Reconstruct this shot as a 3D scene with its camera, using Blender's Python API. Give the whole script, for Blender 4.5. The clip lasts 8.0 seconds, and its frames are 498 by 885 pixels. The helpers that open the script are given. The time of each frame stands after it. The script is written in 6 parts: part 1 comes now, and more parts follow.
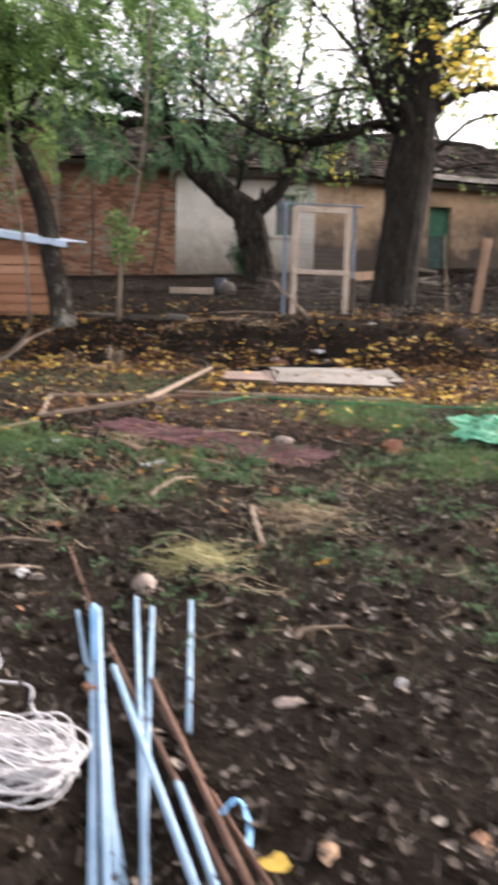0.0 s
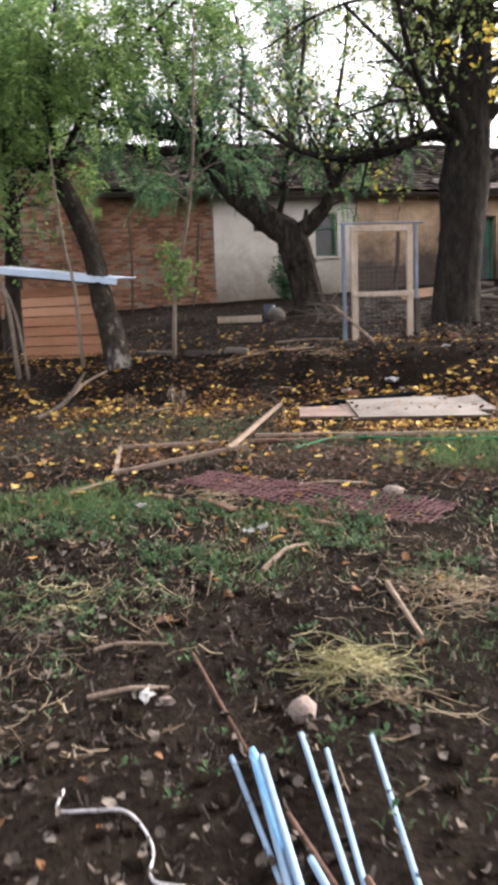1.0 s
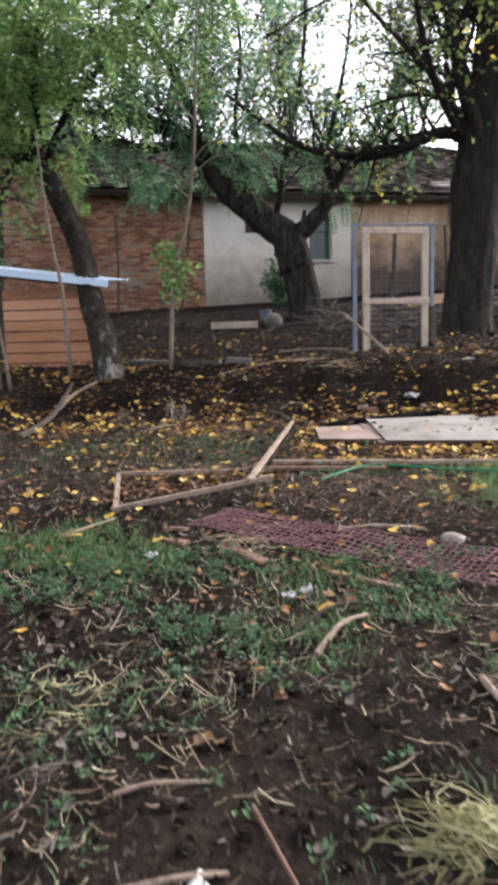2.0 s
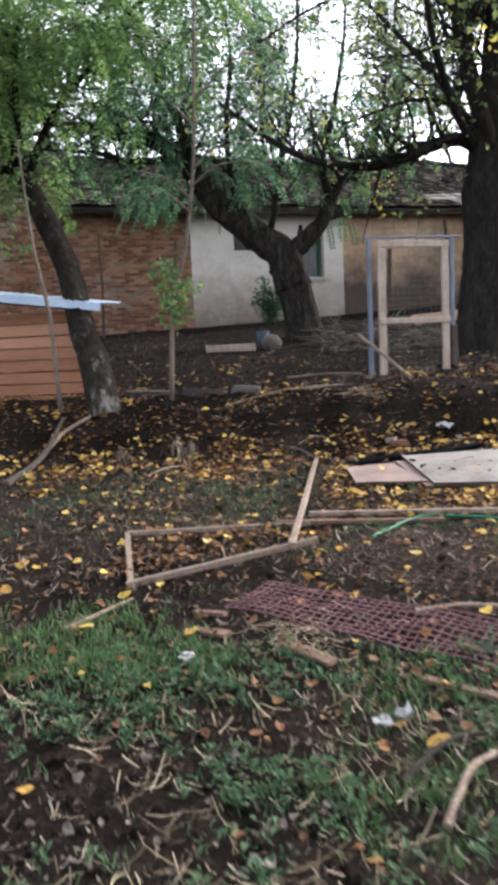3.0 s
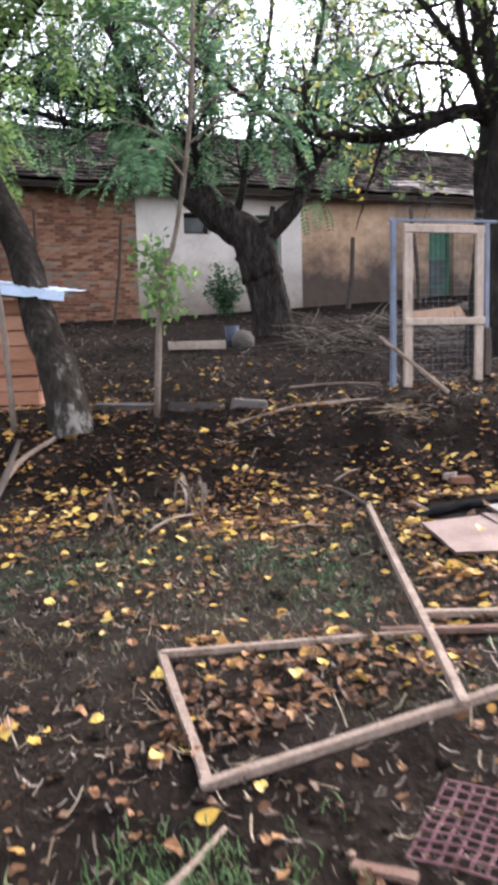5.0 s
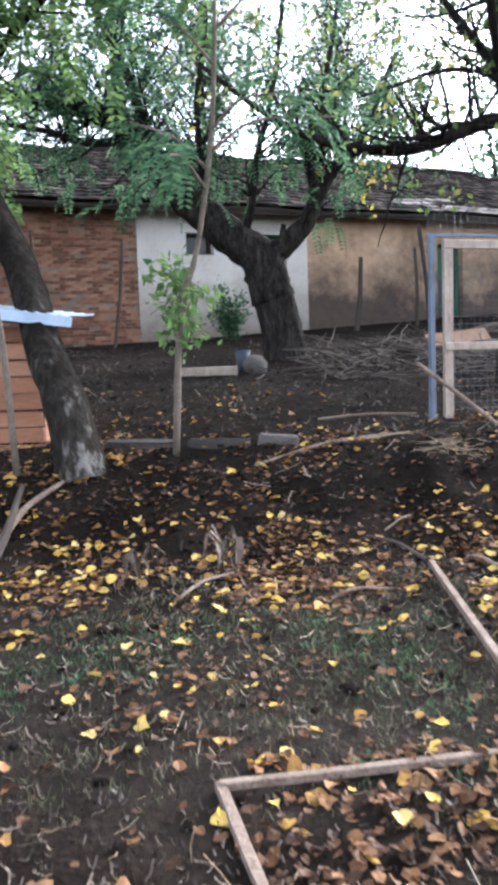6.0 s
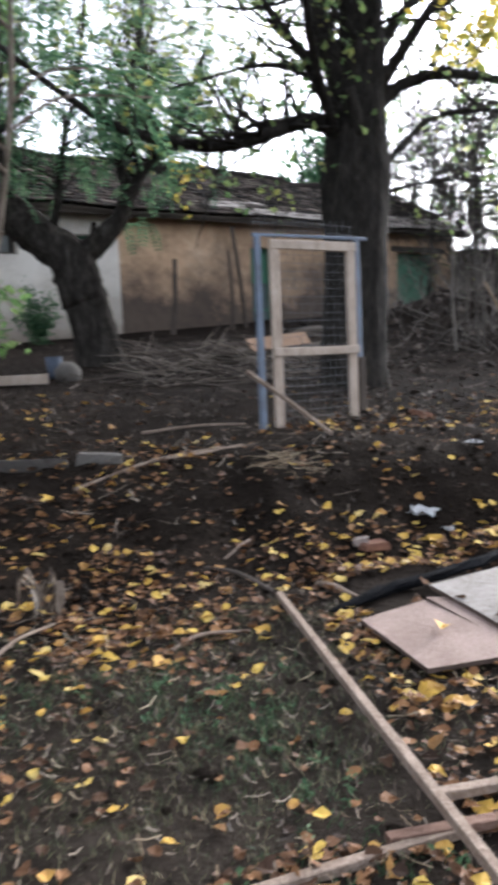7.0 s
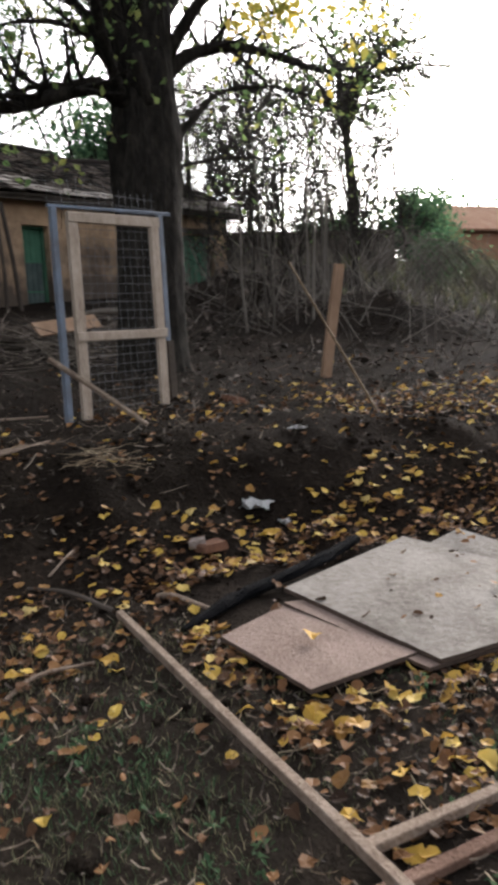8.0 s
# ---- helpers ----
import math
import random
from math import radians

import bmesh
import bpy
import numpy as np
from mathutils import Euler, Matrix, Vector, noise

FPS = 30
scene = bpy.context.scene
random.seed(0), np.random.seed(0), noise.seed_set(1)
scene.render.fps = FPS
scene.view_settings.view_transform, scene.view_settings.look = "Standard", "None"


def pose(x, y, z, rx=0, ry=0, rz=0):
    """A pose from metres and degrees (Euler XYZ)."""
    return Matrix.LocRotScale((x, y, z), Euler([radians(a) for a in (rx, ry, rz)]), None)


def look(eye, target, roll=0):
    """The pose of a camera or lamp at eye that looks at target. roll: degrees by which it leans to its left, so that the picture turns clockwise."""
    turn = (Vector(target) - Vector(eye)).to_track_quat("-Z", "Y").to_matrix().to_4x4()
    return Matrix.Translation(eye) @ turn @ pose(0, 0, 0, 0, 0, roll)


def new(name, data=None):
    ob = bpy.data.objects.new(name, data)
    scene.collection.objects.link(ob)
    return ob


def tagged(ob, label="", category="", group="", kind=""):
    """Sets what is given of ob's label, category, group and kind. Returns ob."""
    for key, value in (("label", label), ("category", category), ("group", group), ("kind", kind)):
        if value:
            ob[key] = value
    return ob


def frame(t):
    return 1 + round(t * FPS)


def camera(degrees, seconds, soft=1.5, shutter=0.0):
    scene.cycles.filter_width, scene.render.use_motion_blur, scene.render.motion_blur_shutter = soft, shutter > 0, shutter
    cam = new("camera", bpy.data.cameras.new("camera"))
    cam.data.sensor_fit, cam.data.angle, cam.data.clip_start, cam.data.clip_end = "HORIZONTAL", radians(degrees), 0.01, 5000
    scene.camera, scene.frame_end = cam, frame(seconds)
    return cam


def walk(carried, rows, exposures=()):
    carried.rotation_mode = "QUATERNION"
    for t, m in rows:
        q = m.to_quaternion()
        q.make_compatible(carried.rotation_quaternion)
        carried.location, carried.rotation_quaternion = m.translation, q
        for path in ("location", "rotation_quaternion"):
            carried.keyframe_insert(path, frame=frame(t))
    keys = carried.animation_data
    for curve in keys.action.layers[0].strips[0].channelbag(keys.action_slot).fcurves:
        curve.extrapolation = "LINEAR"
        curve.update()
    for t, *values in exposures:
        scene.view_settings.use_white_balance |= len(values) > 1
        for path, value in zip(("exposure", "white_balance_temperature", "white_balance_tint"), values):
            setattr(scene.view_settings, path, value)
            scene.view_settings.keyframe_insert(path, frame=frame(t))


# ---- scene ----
cam = camera(33.2, 8.0, soft=4.4, shutter=0.5)
METRES, EYE, TILT, LEAN, TURN = 7.735, 1.725, 0.0, 0.0, 9.1
ROWS = [
    (0.0, 0.0, 0.0, 0.0, 0.2, -8.82, -1.29),
    (0.5, -0.0333, 0.0454, 0.0096, 5.07, -8.1, -0.05),
    (1.0, -0.0648, 0.0964, 0.0184, 2.1, -7.4, 2.2),
    (1.5, -0.0853, 0.1574, 0.0236, 0.76, -7.93, 2.14),
    (1.7, -0.0967, 0.1858, 0.0273, 1.10, -7.62, 1.30),
    (2.8, -0.1508, 0.3422, 0.0375, -1.00, -6.70, 2.75),
    (3.0, -0.1617, 0.3708, 0.0438, -0.87, -6.08, 2.56),
    (3.5, -0.1924, 0.4382, 0.0451, -3.21, -5.6, 2.84),
    (4.0, -0.2172, 0.5149, 0.0499, -5.34, -5.99, 2.32),
    (4.5, -0.2439, 0.5787, 0.054, -6.05, -6.64, 1.41),
    (4.7, -0.2541, 0.6044, 0.0608, -6.40, -7.20, 1.30),
    (6.0, -0.2943, 0.758, 0.079, -7.06, -5.66, 1.91),
    (6.5, -0.2977, 0.8037, 0.0814, -12.92, -5.27, 2.63),
    (7.0, -0.2867, 0.8479, 0.085, -19.84, -5.94, 2.5),
    (7.5, -0.2868, 0.8879, 0.0837, -29.76, -7.0, 3.24),
    (8.0, -0.2945, 0.9312, 0.088, -35.45, -7.87, 3.18),
]
EXPOSURES = [(0.0, 2.56, 6780, 17), (0.5, 2.50, 6830, 18), (1.5, 2.48, 6480, 15), (3.0, 2.36, 6080, 14), (3.5, 2.70, 6100, 17), (4.5, 2.84, 6250, 21), (6.0, 2.88, 5620, 13), (7.0, 2.35, 5880, 12), (8.0, 1.62, 6450, 12)]
walk(cam, [(t, pose(0, 0, EYE, TILT, LEAN, TURN) @ pose(METRES * x, METRES * y, METRES * z, 90 + pitch, roll, yaw)) for t, x, y, z, yaw, pitch, roll in ROWS], EXPOSURES)

# ---- world and sun: thin cloud, low sun ahead and to the right ----
SUN_AZ, SUN_EL = 47.0, 24.0     # degrees clockwise from +y, above the horizon
world = bpy.data.worlds.new("sky")
scene.world = world
world.use_nodes = True
wn = world.node_tree.nodes
wl = world.node_tree.links
sky = wn.new("ShaderNodeTexSky")
sky.sky_type = "NISHITA"
sky.sun_disc = False
sky.sun_elevation = radians(SUN_EL)
sky.sun_rotation = radians(SUN_AZ)
sky.air_density, sky.dust_density, sky.ozone_density = 1.0, 4.0, 1.0
veil = wn.new("ShaderNodeHueSaturation")     # the cloud veil takes most of the blue
veil.inputs["Saturation"].default_value = 0.25
wl.new(sky.outputs["Color"], veil.inputs["Color"])
wl.new(veil.outputs["Color"], wn["Background"].inputs["Color"])
wn["Background"].inputs["Strength"].default_value = 0.15
sun = new("sun", bpy.data.lights.new("sun", "SUN"))
sun.data.energy, sun.data.angle, sun.data.color = 0.6, radians(20), (1.0, 0.94, 0.85)
az, el = radians(SUN_AZ), radians(SUN_EL)
sun.matrix_world = look((math.sin(az) * 60, math.cos(az) * 60, 60 * math.tan(el)), (0, 0, 0))

# ---- small kit ----
rng = np.random.default_rng(7)


class Geo:
    """Collects the corners and faces of one mesh, in world coordinates."""

    def __init__(self):
        self.v, self.f, self.count = [], [], 0

    def add(self, verts, faces):
        k = self.count
        self.v.extend(tuple(p) for p in verts)
        self.f.extend(tuple(i + k for i in q) for q in faces)
        self.count += len(verts)
        return self

    def box(self, m, sx, sy, sz, bevel=0.0, jitter=0.0):
        """A box of the given size about the pose m, with chamfered long edges."""
        b = min(bevel, sx / 3, sz / 3, sy / 3)
        hx, hy, hz = sx / 2, sy / 2, sz / 2
        if b <= 0:
            ring = [(-hx, -hz), (hx, -hz), (hx, hz), (-hx, hz)]
        else:
            ring = [(-hx + b, -hz), (hx - b, -hz), (hx, -hz + b), (hx, hz - b), (hx - b, hz), (-hx + b, hz), (-hx, hz - b), (-hx, -hz + b)]
        n = len(ring)
        vs = []
        for y in (-hy, hy):
            for x, z in ring:
                vs.append(m @ Vector((x + rng.normal() * jitter, y + rng.normal() * jitter, z + rng.normal() * jitter)))
        fs = [tuple(range(n)), tuple(range(2 * n - 1, n - 1, -1))] + [(i, i + n, (i + 1) % n + n, (i + 1) % n) for i in range(n)]
        return self.add(vs, fs)

    def tube(self, pts, radii, n=8, rough=0.0, flat=1.0):
        pts = [Vector(p) for p in pts]
        if isinstance(radii, (int, float)):
            radii = [radii] * len(pts)
        up = Vector((0.31, 0.17, 0.93))
        vs = []
        for i, p in enumerate(pts):
            d = (pts[min(i + 1, len(pts) - 1)] - pts[max(i - 1, 0)]).normalized()
            if abs(d.dot(up)) > 0.95:
                up = Vector((0.9, 0.3, 0.1))
            a = d.cross(up).normalized()
            b = a.cross(d)
            for j in range(n):
                w = 2 * math.pi * j / n
                r = radii[i] * (1 + (rng.normal() * rough if rough else 0))
                vs.append(p + a * (math.cos(w) * r) + b * (math.sin(w) * r * flat))
        fs = [(i * n + j, i * n + (j + 1) % n, (i + 1) * n + (j + 1) % n, (i + 1) * n + j) for i in range(len(pts) - 1) for j in range(n)]
        fs += [tuple(range(n - 1, -1, -1)), tuple(range((len(pts) - 1) * n, len(pts) * n))]
        return self.add(vs, fs)

    def lump(self, c, sx, sy, sz, n=7, rough=0.12, turn=0.0):
        """A stone-like lump: an uneven ball squeezed to the given half sizes."""
        vs, fs = [], []
        rows = max(4, n // 2 + 1)
        for i in range(1, rows):
            a = math.pi * i / rows
            for j in range(n):
                w = 2 * math.pi * j / n + turn
                k = 1 + rng.normal() * rough
                x, y = math.sin(a) * math.cos(w) * sx * k, math.sin(a) * math.sin(w) * sy * k
                vs.append((c[0] + x * math.cos(turn) - y * math.sin(turn), c[1] + x * math.sin(turn) + y * math.cos(turn), c[2] - math.cos(a) * sz * k))
        lo, hi = len(vs), len(vs) + 1
        vs += [(c[0], c[1], c[2] - sz), (c[0], c[1], c[2] + sz)]
        for i in range(rows - 2):
            fs += [(i * n + j, i * n + (j + 1) % n, (i + 1) * n + (j + 1) % n, (i + 1) * n + j) for j in range(n)]
        fs += [(lo, (j + 1) % n, j) for j in range(n)]
        k = (rows - 2) * n
        fs += [(k + j, k + (j + 1) % n, hi) for j in range(n)]
        return self.add(vs, fs)

    def mesh(self, name, shift=(0, 0, 0), smooth=False):
        me = bpy.data.meshes.new(name)
        s = np.array(shift)
        me.from_pydata((np.array(self.v, dtype=float) - s).tolist(), [], self.f)
        if smooth:
            me.polygons.foreach_set("use_smooth", [True] * len(me.polygons))
        me.update()
        return me


def base_of(ob):
    s = Vector((0, 0, 0))
    while ob:
        s += ob.location
        ob = ob.parent
    return s


def thing(name, at, label, category, group="", kind=""):
    ob = new(name)
    ob.location = at
    ob.empty_display_size = 0.1
    return tagged(ob, label, category, group, kind)


def part(name, geo, material, parent, label="", smooth=False, kind=""):
    me = geo.mesh(name, base_of(parent), smooth)
    me.materials.append(material)
    ob = new(name, me)
    ob.parent = parent
    return tagged(ob, label, kind=kind)


def solo(name, geo, material, label, category, group="", kind="", smooth=False):
    v = np.array(geo.v)
    at = (float(v[:, 0].mean()), float(v[:, 1].mean()), float(v[:, 2].min()))
    me = geo.mesh(name, at, smooth)
    me.materials.append(material)
    ob = new(name, me)
    ob.location = at
    return tagged(ob, label, category, group, kind)


def bar_pose(a, b, up=(0, 0, 1)):
    """A pose at the middle of a to b whose y runs along the line."""
    a, b = Vector(a), Vector(b)
    y = (b - a).normalized()
    x = y.cross(Vector(up)).normalized()
    z = x.cross(y)
    m = Matrix((x, y, z)).transposed().to_4x4()
    m.translation = (a + b) / 2
    return m, (b - a).length


# ---- smooth value noise for the ground ----
lattice = np.random.default_rng(3).random((64, 64))


def vnoise(x, y):
    x, y = np.asarray(x, float), np.asarray(y, float)
    xi, yi = np.floor(x).astype(int), np.floor(y).astype(int)
    fx, fy = x - xi, y - yi
    fx, fy = fx * fx * (3 - 2 * fx), fy * fy * (3 - 2 * fy)
    a, b = lattice[xi % 64, yi % 64], lattice[(xi + 1) % 64, yi % 64]
    c, d = lattice[xi % 64, (yi + 1) % 64], lattice[(xi + 1) % 64, (yi + 1) % 64]
    return (a * (1 - fx) + b * fx) * (1 - fy) + (c * (1 - fx) + d * fx) * fy - 0.5


GROUND_Y = [-60, -5, 0, 3.5, 5.2, 6.3, 7.4, 8, 9, 9.6, 10.3, 11.1, 11.5, 12.1, 12.6, 13.5, 15, 17.5, 21, 26, 32, 60, 120, 420]
GROUND_Z = [-1.5, 0.0, 0.22, 0.45, 0.51, 0.62, 0.73, 0.77, 0.83, 0.90, 0.95, 1.0, 1.12, 1.45, 1.59, 1.66, 1.86, 2.02, 2.4, 2.92, 3.75, 6.6, 11.5, 24]


def ground_z(x, y):
    x, y = np.asarray(x, float), np.asarray(y, float)
    bank = np.exp(-((y - 11.8) / 1.2) ** 2)
    yy = y + bank * (vnoise(x * 0.9 + 5, y * 0.2) * 0.7)
    z = np.interp(yy, GROUND_Y, GROUND_Z)
    near = np.exp(-np.clip(y - 14, 0, None) / 10)
    near = near * (1 - 0.9 * np.exp(-(((x + 0.75) / 1.25) ** 4 + ((y - 10.3) / 0.75) ** 4)))     # trodden flat under the boards
    z = z + vnoise(x * 0.7, y * 0.7) * 0.035 * near + vnoise(x * 2.3 + 9, y * 2.3) * 0.03 * near
    z = z + (vnoise(x * 7, y * 7 + 3) * 0.026 + vnoise(x * 15 + 2, y * 15) * 0.022) * near
    z = z + bank * (vnoise(x * 3.1, y * 3.1 + 7) * 0.16)
    heap = 0.85 * np.exp(-(((x - 5.0) / 2.0) ** 2 + ((y - 24.0) / 2.2) ** 2)) + 0.9 * np.exp(-(((x - 9.0) / 2.4) ** 2 + ((y - 27.5) / 2.4) ** 2)) + 0.7 * np.exp(-(((x - 5.2) / 1.5) ** 2 + ((y - 19.5) / 1.4) ** 2))
    z = z + heap * (1 + vnoise(x * 2.0, y * 2.0) * 0.5)
    far = np.clip((y - 40) / 60, 0, 1)
    return z + far * vnoise(x * 0.05, y * 0.05) * 2.0


def gp(x, y, up=0.0):
    return Vector((x, y, float(ground_z(x, y)) + up))


# ---- materials ----
def material(name, stops, scale=4.0, fine=40.0, rough=0.85, bump=0.3, metal=0.0, spread=0.35, stretch=(1, 1, 1), islands=0.0, spec=0.12, bump_scale=None, sheen=0.0):
    """Colour from noise at two scales through a ramp; islands shifts it piece by piece."""
    m = bpy.data.materials.new(name)
    m.use_nodes = True
    n, l = m.node_tree.nodes, m.node_tree.links
    b = n["Principled BSDF"]
    b.inputs["Roughness"].default_value = rough
    b.inputs["Metallic"].default_value = metal
    b.inputs["Specular IOR Level"].default_value = spec
    co = n.new("ShaderNodeTexCoord")
    mp = n.new("ShaderNodeMapping")
    mp.inputs["Scale"].default_value = stretch
    l.new(co.outputs["Object"], mp.inputs["Vector"])
    big, small = n.new("ShaderNodeTexNoise"), n.new("ShaderNodeTexNoise")
    for k, s in ((big, scale), (small, fine)):
        k.inputs["Scale"].default_value = s
        k.inputs["Detail"].default_value = 6
        k.inputs["Roughness"].default_value = 0.6
        l.new(mp.outputs["Vector"], k.inputs["Vector"])
    mix = n.new("ShaderNodeMath")
    mix.operation = "MULTIPLY_ADD"
    mix.inputs[1].default_value = spread
    l.new(small.outputs["Fac"], mix.inputs[0])
    scaled = n.new("ShaderNodeMath")
    scaled.operation = "MULTIPLY"
    scaled.inputs[1].default_value = 1 - spread
    l.new(big.outputs["Fac"], scaled.inputs[0])
    l.new(scaled.outputs[0], mix.inputs[2])
    fac = mix.outputs[0]
    if islands:
        geo, info = n.new("ShaderNodeNewGeometry"), n.new("ShaderNodeObjectInfo")
        add, fr, ma = n.new("ShaderNodeMath"), n.new("ShaderNodeMath"), n.new("ShaderNodeMath")
        l.new(geo.outputs["Random Per Island"], add.inputs[0])
        l.new(info.outputs["Random"], add.inputs[1])
        fr.operation = "FRACT"
        l.new(add.outputs[0], fr.inputs[0])
        ma.operation = "MULTIPLY_ADD"
        ma.inputs[1].default_value = islands
        l.new(fr.outputs[0], ma.inputs[0])
        half = n.new("ShaderNodeMath")
        half.operation = "MULTIPLY_ADD"
        half.inputs[1].default_value = 1 - islands * 0.5
        half.inputs[2].default_value = -islands * 0.25
        l.new(fac, half.inputs[0])
        l.new(half.outputs[0], ma.inputs[2])
        fac = ma.outputs[0]
    ramp = n.new("ShaderNodeValToRGB")
    e = ramp.color_ramp.elements
    while len(e) < len(stops):
        e.new(0.5)
    for k, (p, c) in zip(e, stops):
        k.position, k.color = p, (*c, 1)
    l.new(fac, ramp.inputs["Fac"])
    l.new(ramp.outputs["Color"], b.inputs["Base Color"])
    if bump:
        bp = n.new("ShaderNodeBump")
        bp.inputs["Strength"].default_value = bump
        bp.inputs["Distance"].default_value = 0.03
        if bump_scale:
            small = n.new("ShaderNodeTexNoise")
            small.inputs["Scale"].default_value = bump_scale
            small.inputs["Detail"].default_value = 5
            l.new(mp.outputs["Vector"], small.inputs["Vector"])
        l.new(small.outputs["Fac"], bp.inputs["Height"])
        l.new(bp.outputs["Normal"], b.inputs["Normal"])
    return m


def leaf_material(name, stops, thin=0.35):
    """A leaf that lets some light through; colour varies leaf by leaf."""
    m = material(name, stops, scale=0.8, fine=9.0, rough=0.6, bump=0.0, islands=0.7, spec=0.12)
    n, l = m.node_tree.nodes, m.node_tree.links
    tr, mx = n.new("ShaderNodeBsdfTranslucent"), n.new("ShaderNodeMixShader")
    mx.inputs["Fac"].default_value = thin
    ramp = [k for k in n if k.type == "VALTORGB"][0]
    l.new(ramp.outputs["Color"], tr.inputs["Color"])
    l.new(n["Principled BSDF"].outputs[0], mx.inputs[1])
    l.new(tr.outputs[0], mx.inputs[2])
    l.new(mx.outputs[0], n["Material Output"].inputs["Surface"])
    return m


SOIL = material("soil", [(0.3, (0.00571, 0.00428, 0.00361)), (0.48, (0.0123, 0.00932, 0.00741)), (0.64, (0.0267, 0.0202, 0.0157)), (0.82, (0.0628, 0.0494, 0.039))], scale=1.1, fine=26, rough=1.0, bump=1.0, spread=0.5, spec=0.02)
BRICK = material("old_brick", [(0.2, (0.0546, 0.0331, 0.0253)), (0.4, (0.147, 0.0727, 0.0466)), (0.56, (0.246, 0.123, 0.0769)), (0.7, (0.316, 0.187, 0.121)), (0.85, (0.393, 0.299, 0.217))], scale=0.7, fine=9, rough=0.95, bump=0.9, islands=0.34, spread=0.45)
MORTAR = material("lime_mortar", [(0.3, (0.12, 0.09, 0.07)), (0.7, (0.30, 0.245, 0.19))], scale=2, fine=40)
PLASTER = material("grey_plaster", [(0.25, (0.349, 0.307, 0.255)), (0.5, (0.574, 0.53, 0.468)), (0.8, (0.698, 0.66, 0.598))], scale=0.9, fine=14, rough=0.9, bump=0.2, spread=0.25)
TILE = material("roof_tile", [(0.25, (0.0099, 0.0088, 0.00825)), (0.5, (0.0297, 0.0242, 0.0209)), (0.68, (0.055, 0.0429, 0.0352)), (0.9, (0.132, 0.11, 0.0935))], scale=1.0, fine=20, rough=0.95, bump=0.4, islands=0.6, spec=0.03)
TILE_PALE = material("pale_tile", [(0.25, (0.10, 0.085, 0.075)), (0.55, (0.24, 0.21, 0.185)), (0.8, (0.38, 0.345, 0.31))], scale=1.0, fine=20, rough=0.85, bump=0.4, islands=0.5)
BEAM = material("dark_timber", [(0.3, (0.03, 0.024, 0.02)), (0.7, (0.09, 0.072, 0.058))], scale=2, fine=30, stretch=(1, 0.15, 1))
WOOD = material("raw_timber", [(0.25, (0.15, 0.11, 0.085)), (0.45, (0.30, 0.24, 0.19)), (0.62, (0.40, 0.33, 0.27)), (0.82, (0.47, 0.40, 0.335))], scale=9, fine=50, rough=0.8, bump=0.4, spread=0.45, stretch=(1, 1, 0.35))
WOOD_GREY = material("weathered_timber", [(0.25, (0.075, 0.052, 0.038)), (0.45, (0.175, 0.128, 0.097)), (0.62, (0.265, 0.205, 0.162)), (0.82, (0.36, 0.295, 0.242))], scale=9, fine=60, rough=0.85, bump=0.6, spread=0.5)
WOOD_RED = material("orange_plank", [(0.25, (0.16, 0.075, 0.042)), (0.5, (0.30, 0.145, 0.085)), (0.8, (0.42, 0.24, 0.155))], scale=2.5, fine=34, rough=0.75, bump=0.3, islands=0.35, stretch=(0.25, 1, 1))
BOARD = material("pale_board", [(0.27, (0.0406, 0.0325, 0.0266)), (0.38, (0.122, 0.105, 0.0899)), (0.52, (0.195, 0.175, 0.156)), (0.68, (0.252, 0.235, 0.214)), (0.82, (0.292, 0.278, 0.257))], scale=2.2, fine=24, rough=0.85, bump=0.5, spread=0.4)
POST_BROWN = material("tan_timber", [(0.25, (0.17, 0.105, 0.065)), (0.5, (0.28, 0.18, 0.12)), (0.8, (0.38, 0.265, 0.19))], scale=4, fine=40, bump=0.3, stretch=(1, 1, 0.3))
BOARD_TAN = material("tan_board", [(0.2, (0.0845, 0.0573, 0.0456)), (0.4, (0.173, 0.123, 0.101)), (0.58, (0.241, 0.179, 0.152)), (0.85, (0.304, 0.239, 0.211))], scale=3.5, fine=55, rough=0.85, bump=0.7, spread=0.45)
BUCKET = material("dull_blue_plastic", [(0.3, (0.045, 0.055, 0.075)), (0.7, (0.09, 0.105, 0.135))], scale=5, fine=40, rough=0.6, bump=0.1)
BOARD_EDGE = material("board_edge", [(0.3, (0.03, 0.021, 0.017)), (0.7, (0.085, 0.06, 0.047))], scale=6, fine=50)
CHARRED = material("charred_wood", [(0.3, (0.0033, 0.0033, 0.00385)), (0.6, (0.0099, 0.0099, 0.011)), (0.85, (0.0275, 0.0275, 0.0292))], scale=7, fine=60, rough=0.95, bump=0.8, spec=0.03)
BARK = material("dark_bark", [(0.30, (0.00528, 0.00461, 0.00395)), (0.46, (0.0145, 0.0125, 0.0105)), (0.6, (0.0316, 0.027, 0.0224)), (0.78, (0.0659, 0.058, 0.0488))], scale=7, fine=24, rough=0.95, bump=1.0, stretch=(1, 1, 0.30), spread=0.5)
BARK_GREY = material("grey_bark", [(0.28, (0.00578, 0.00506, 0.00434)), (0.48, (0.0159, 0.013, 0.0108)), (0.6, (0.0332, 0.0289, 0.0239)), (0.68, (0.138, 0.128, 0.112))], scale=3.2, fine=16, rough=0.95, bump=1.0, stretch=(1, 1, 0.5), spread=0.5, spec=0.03)
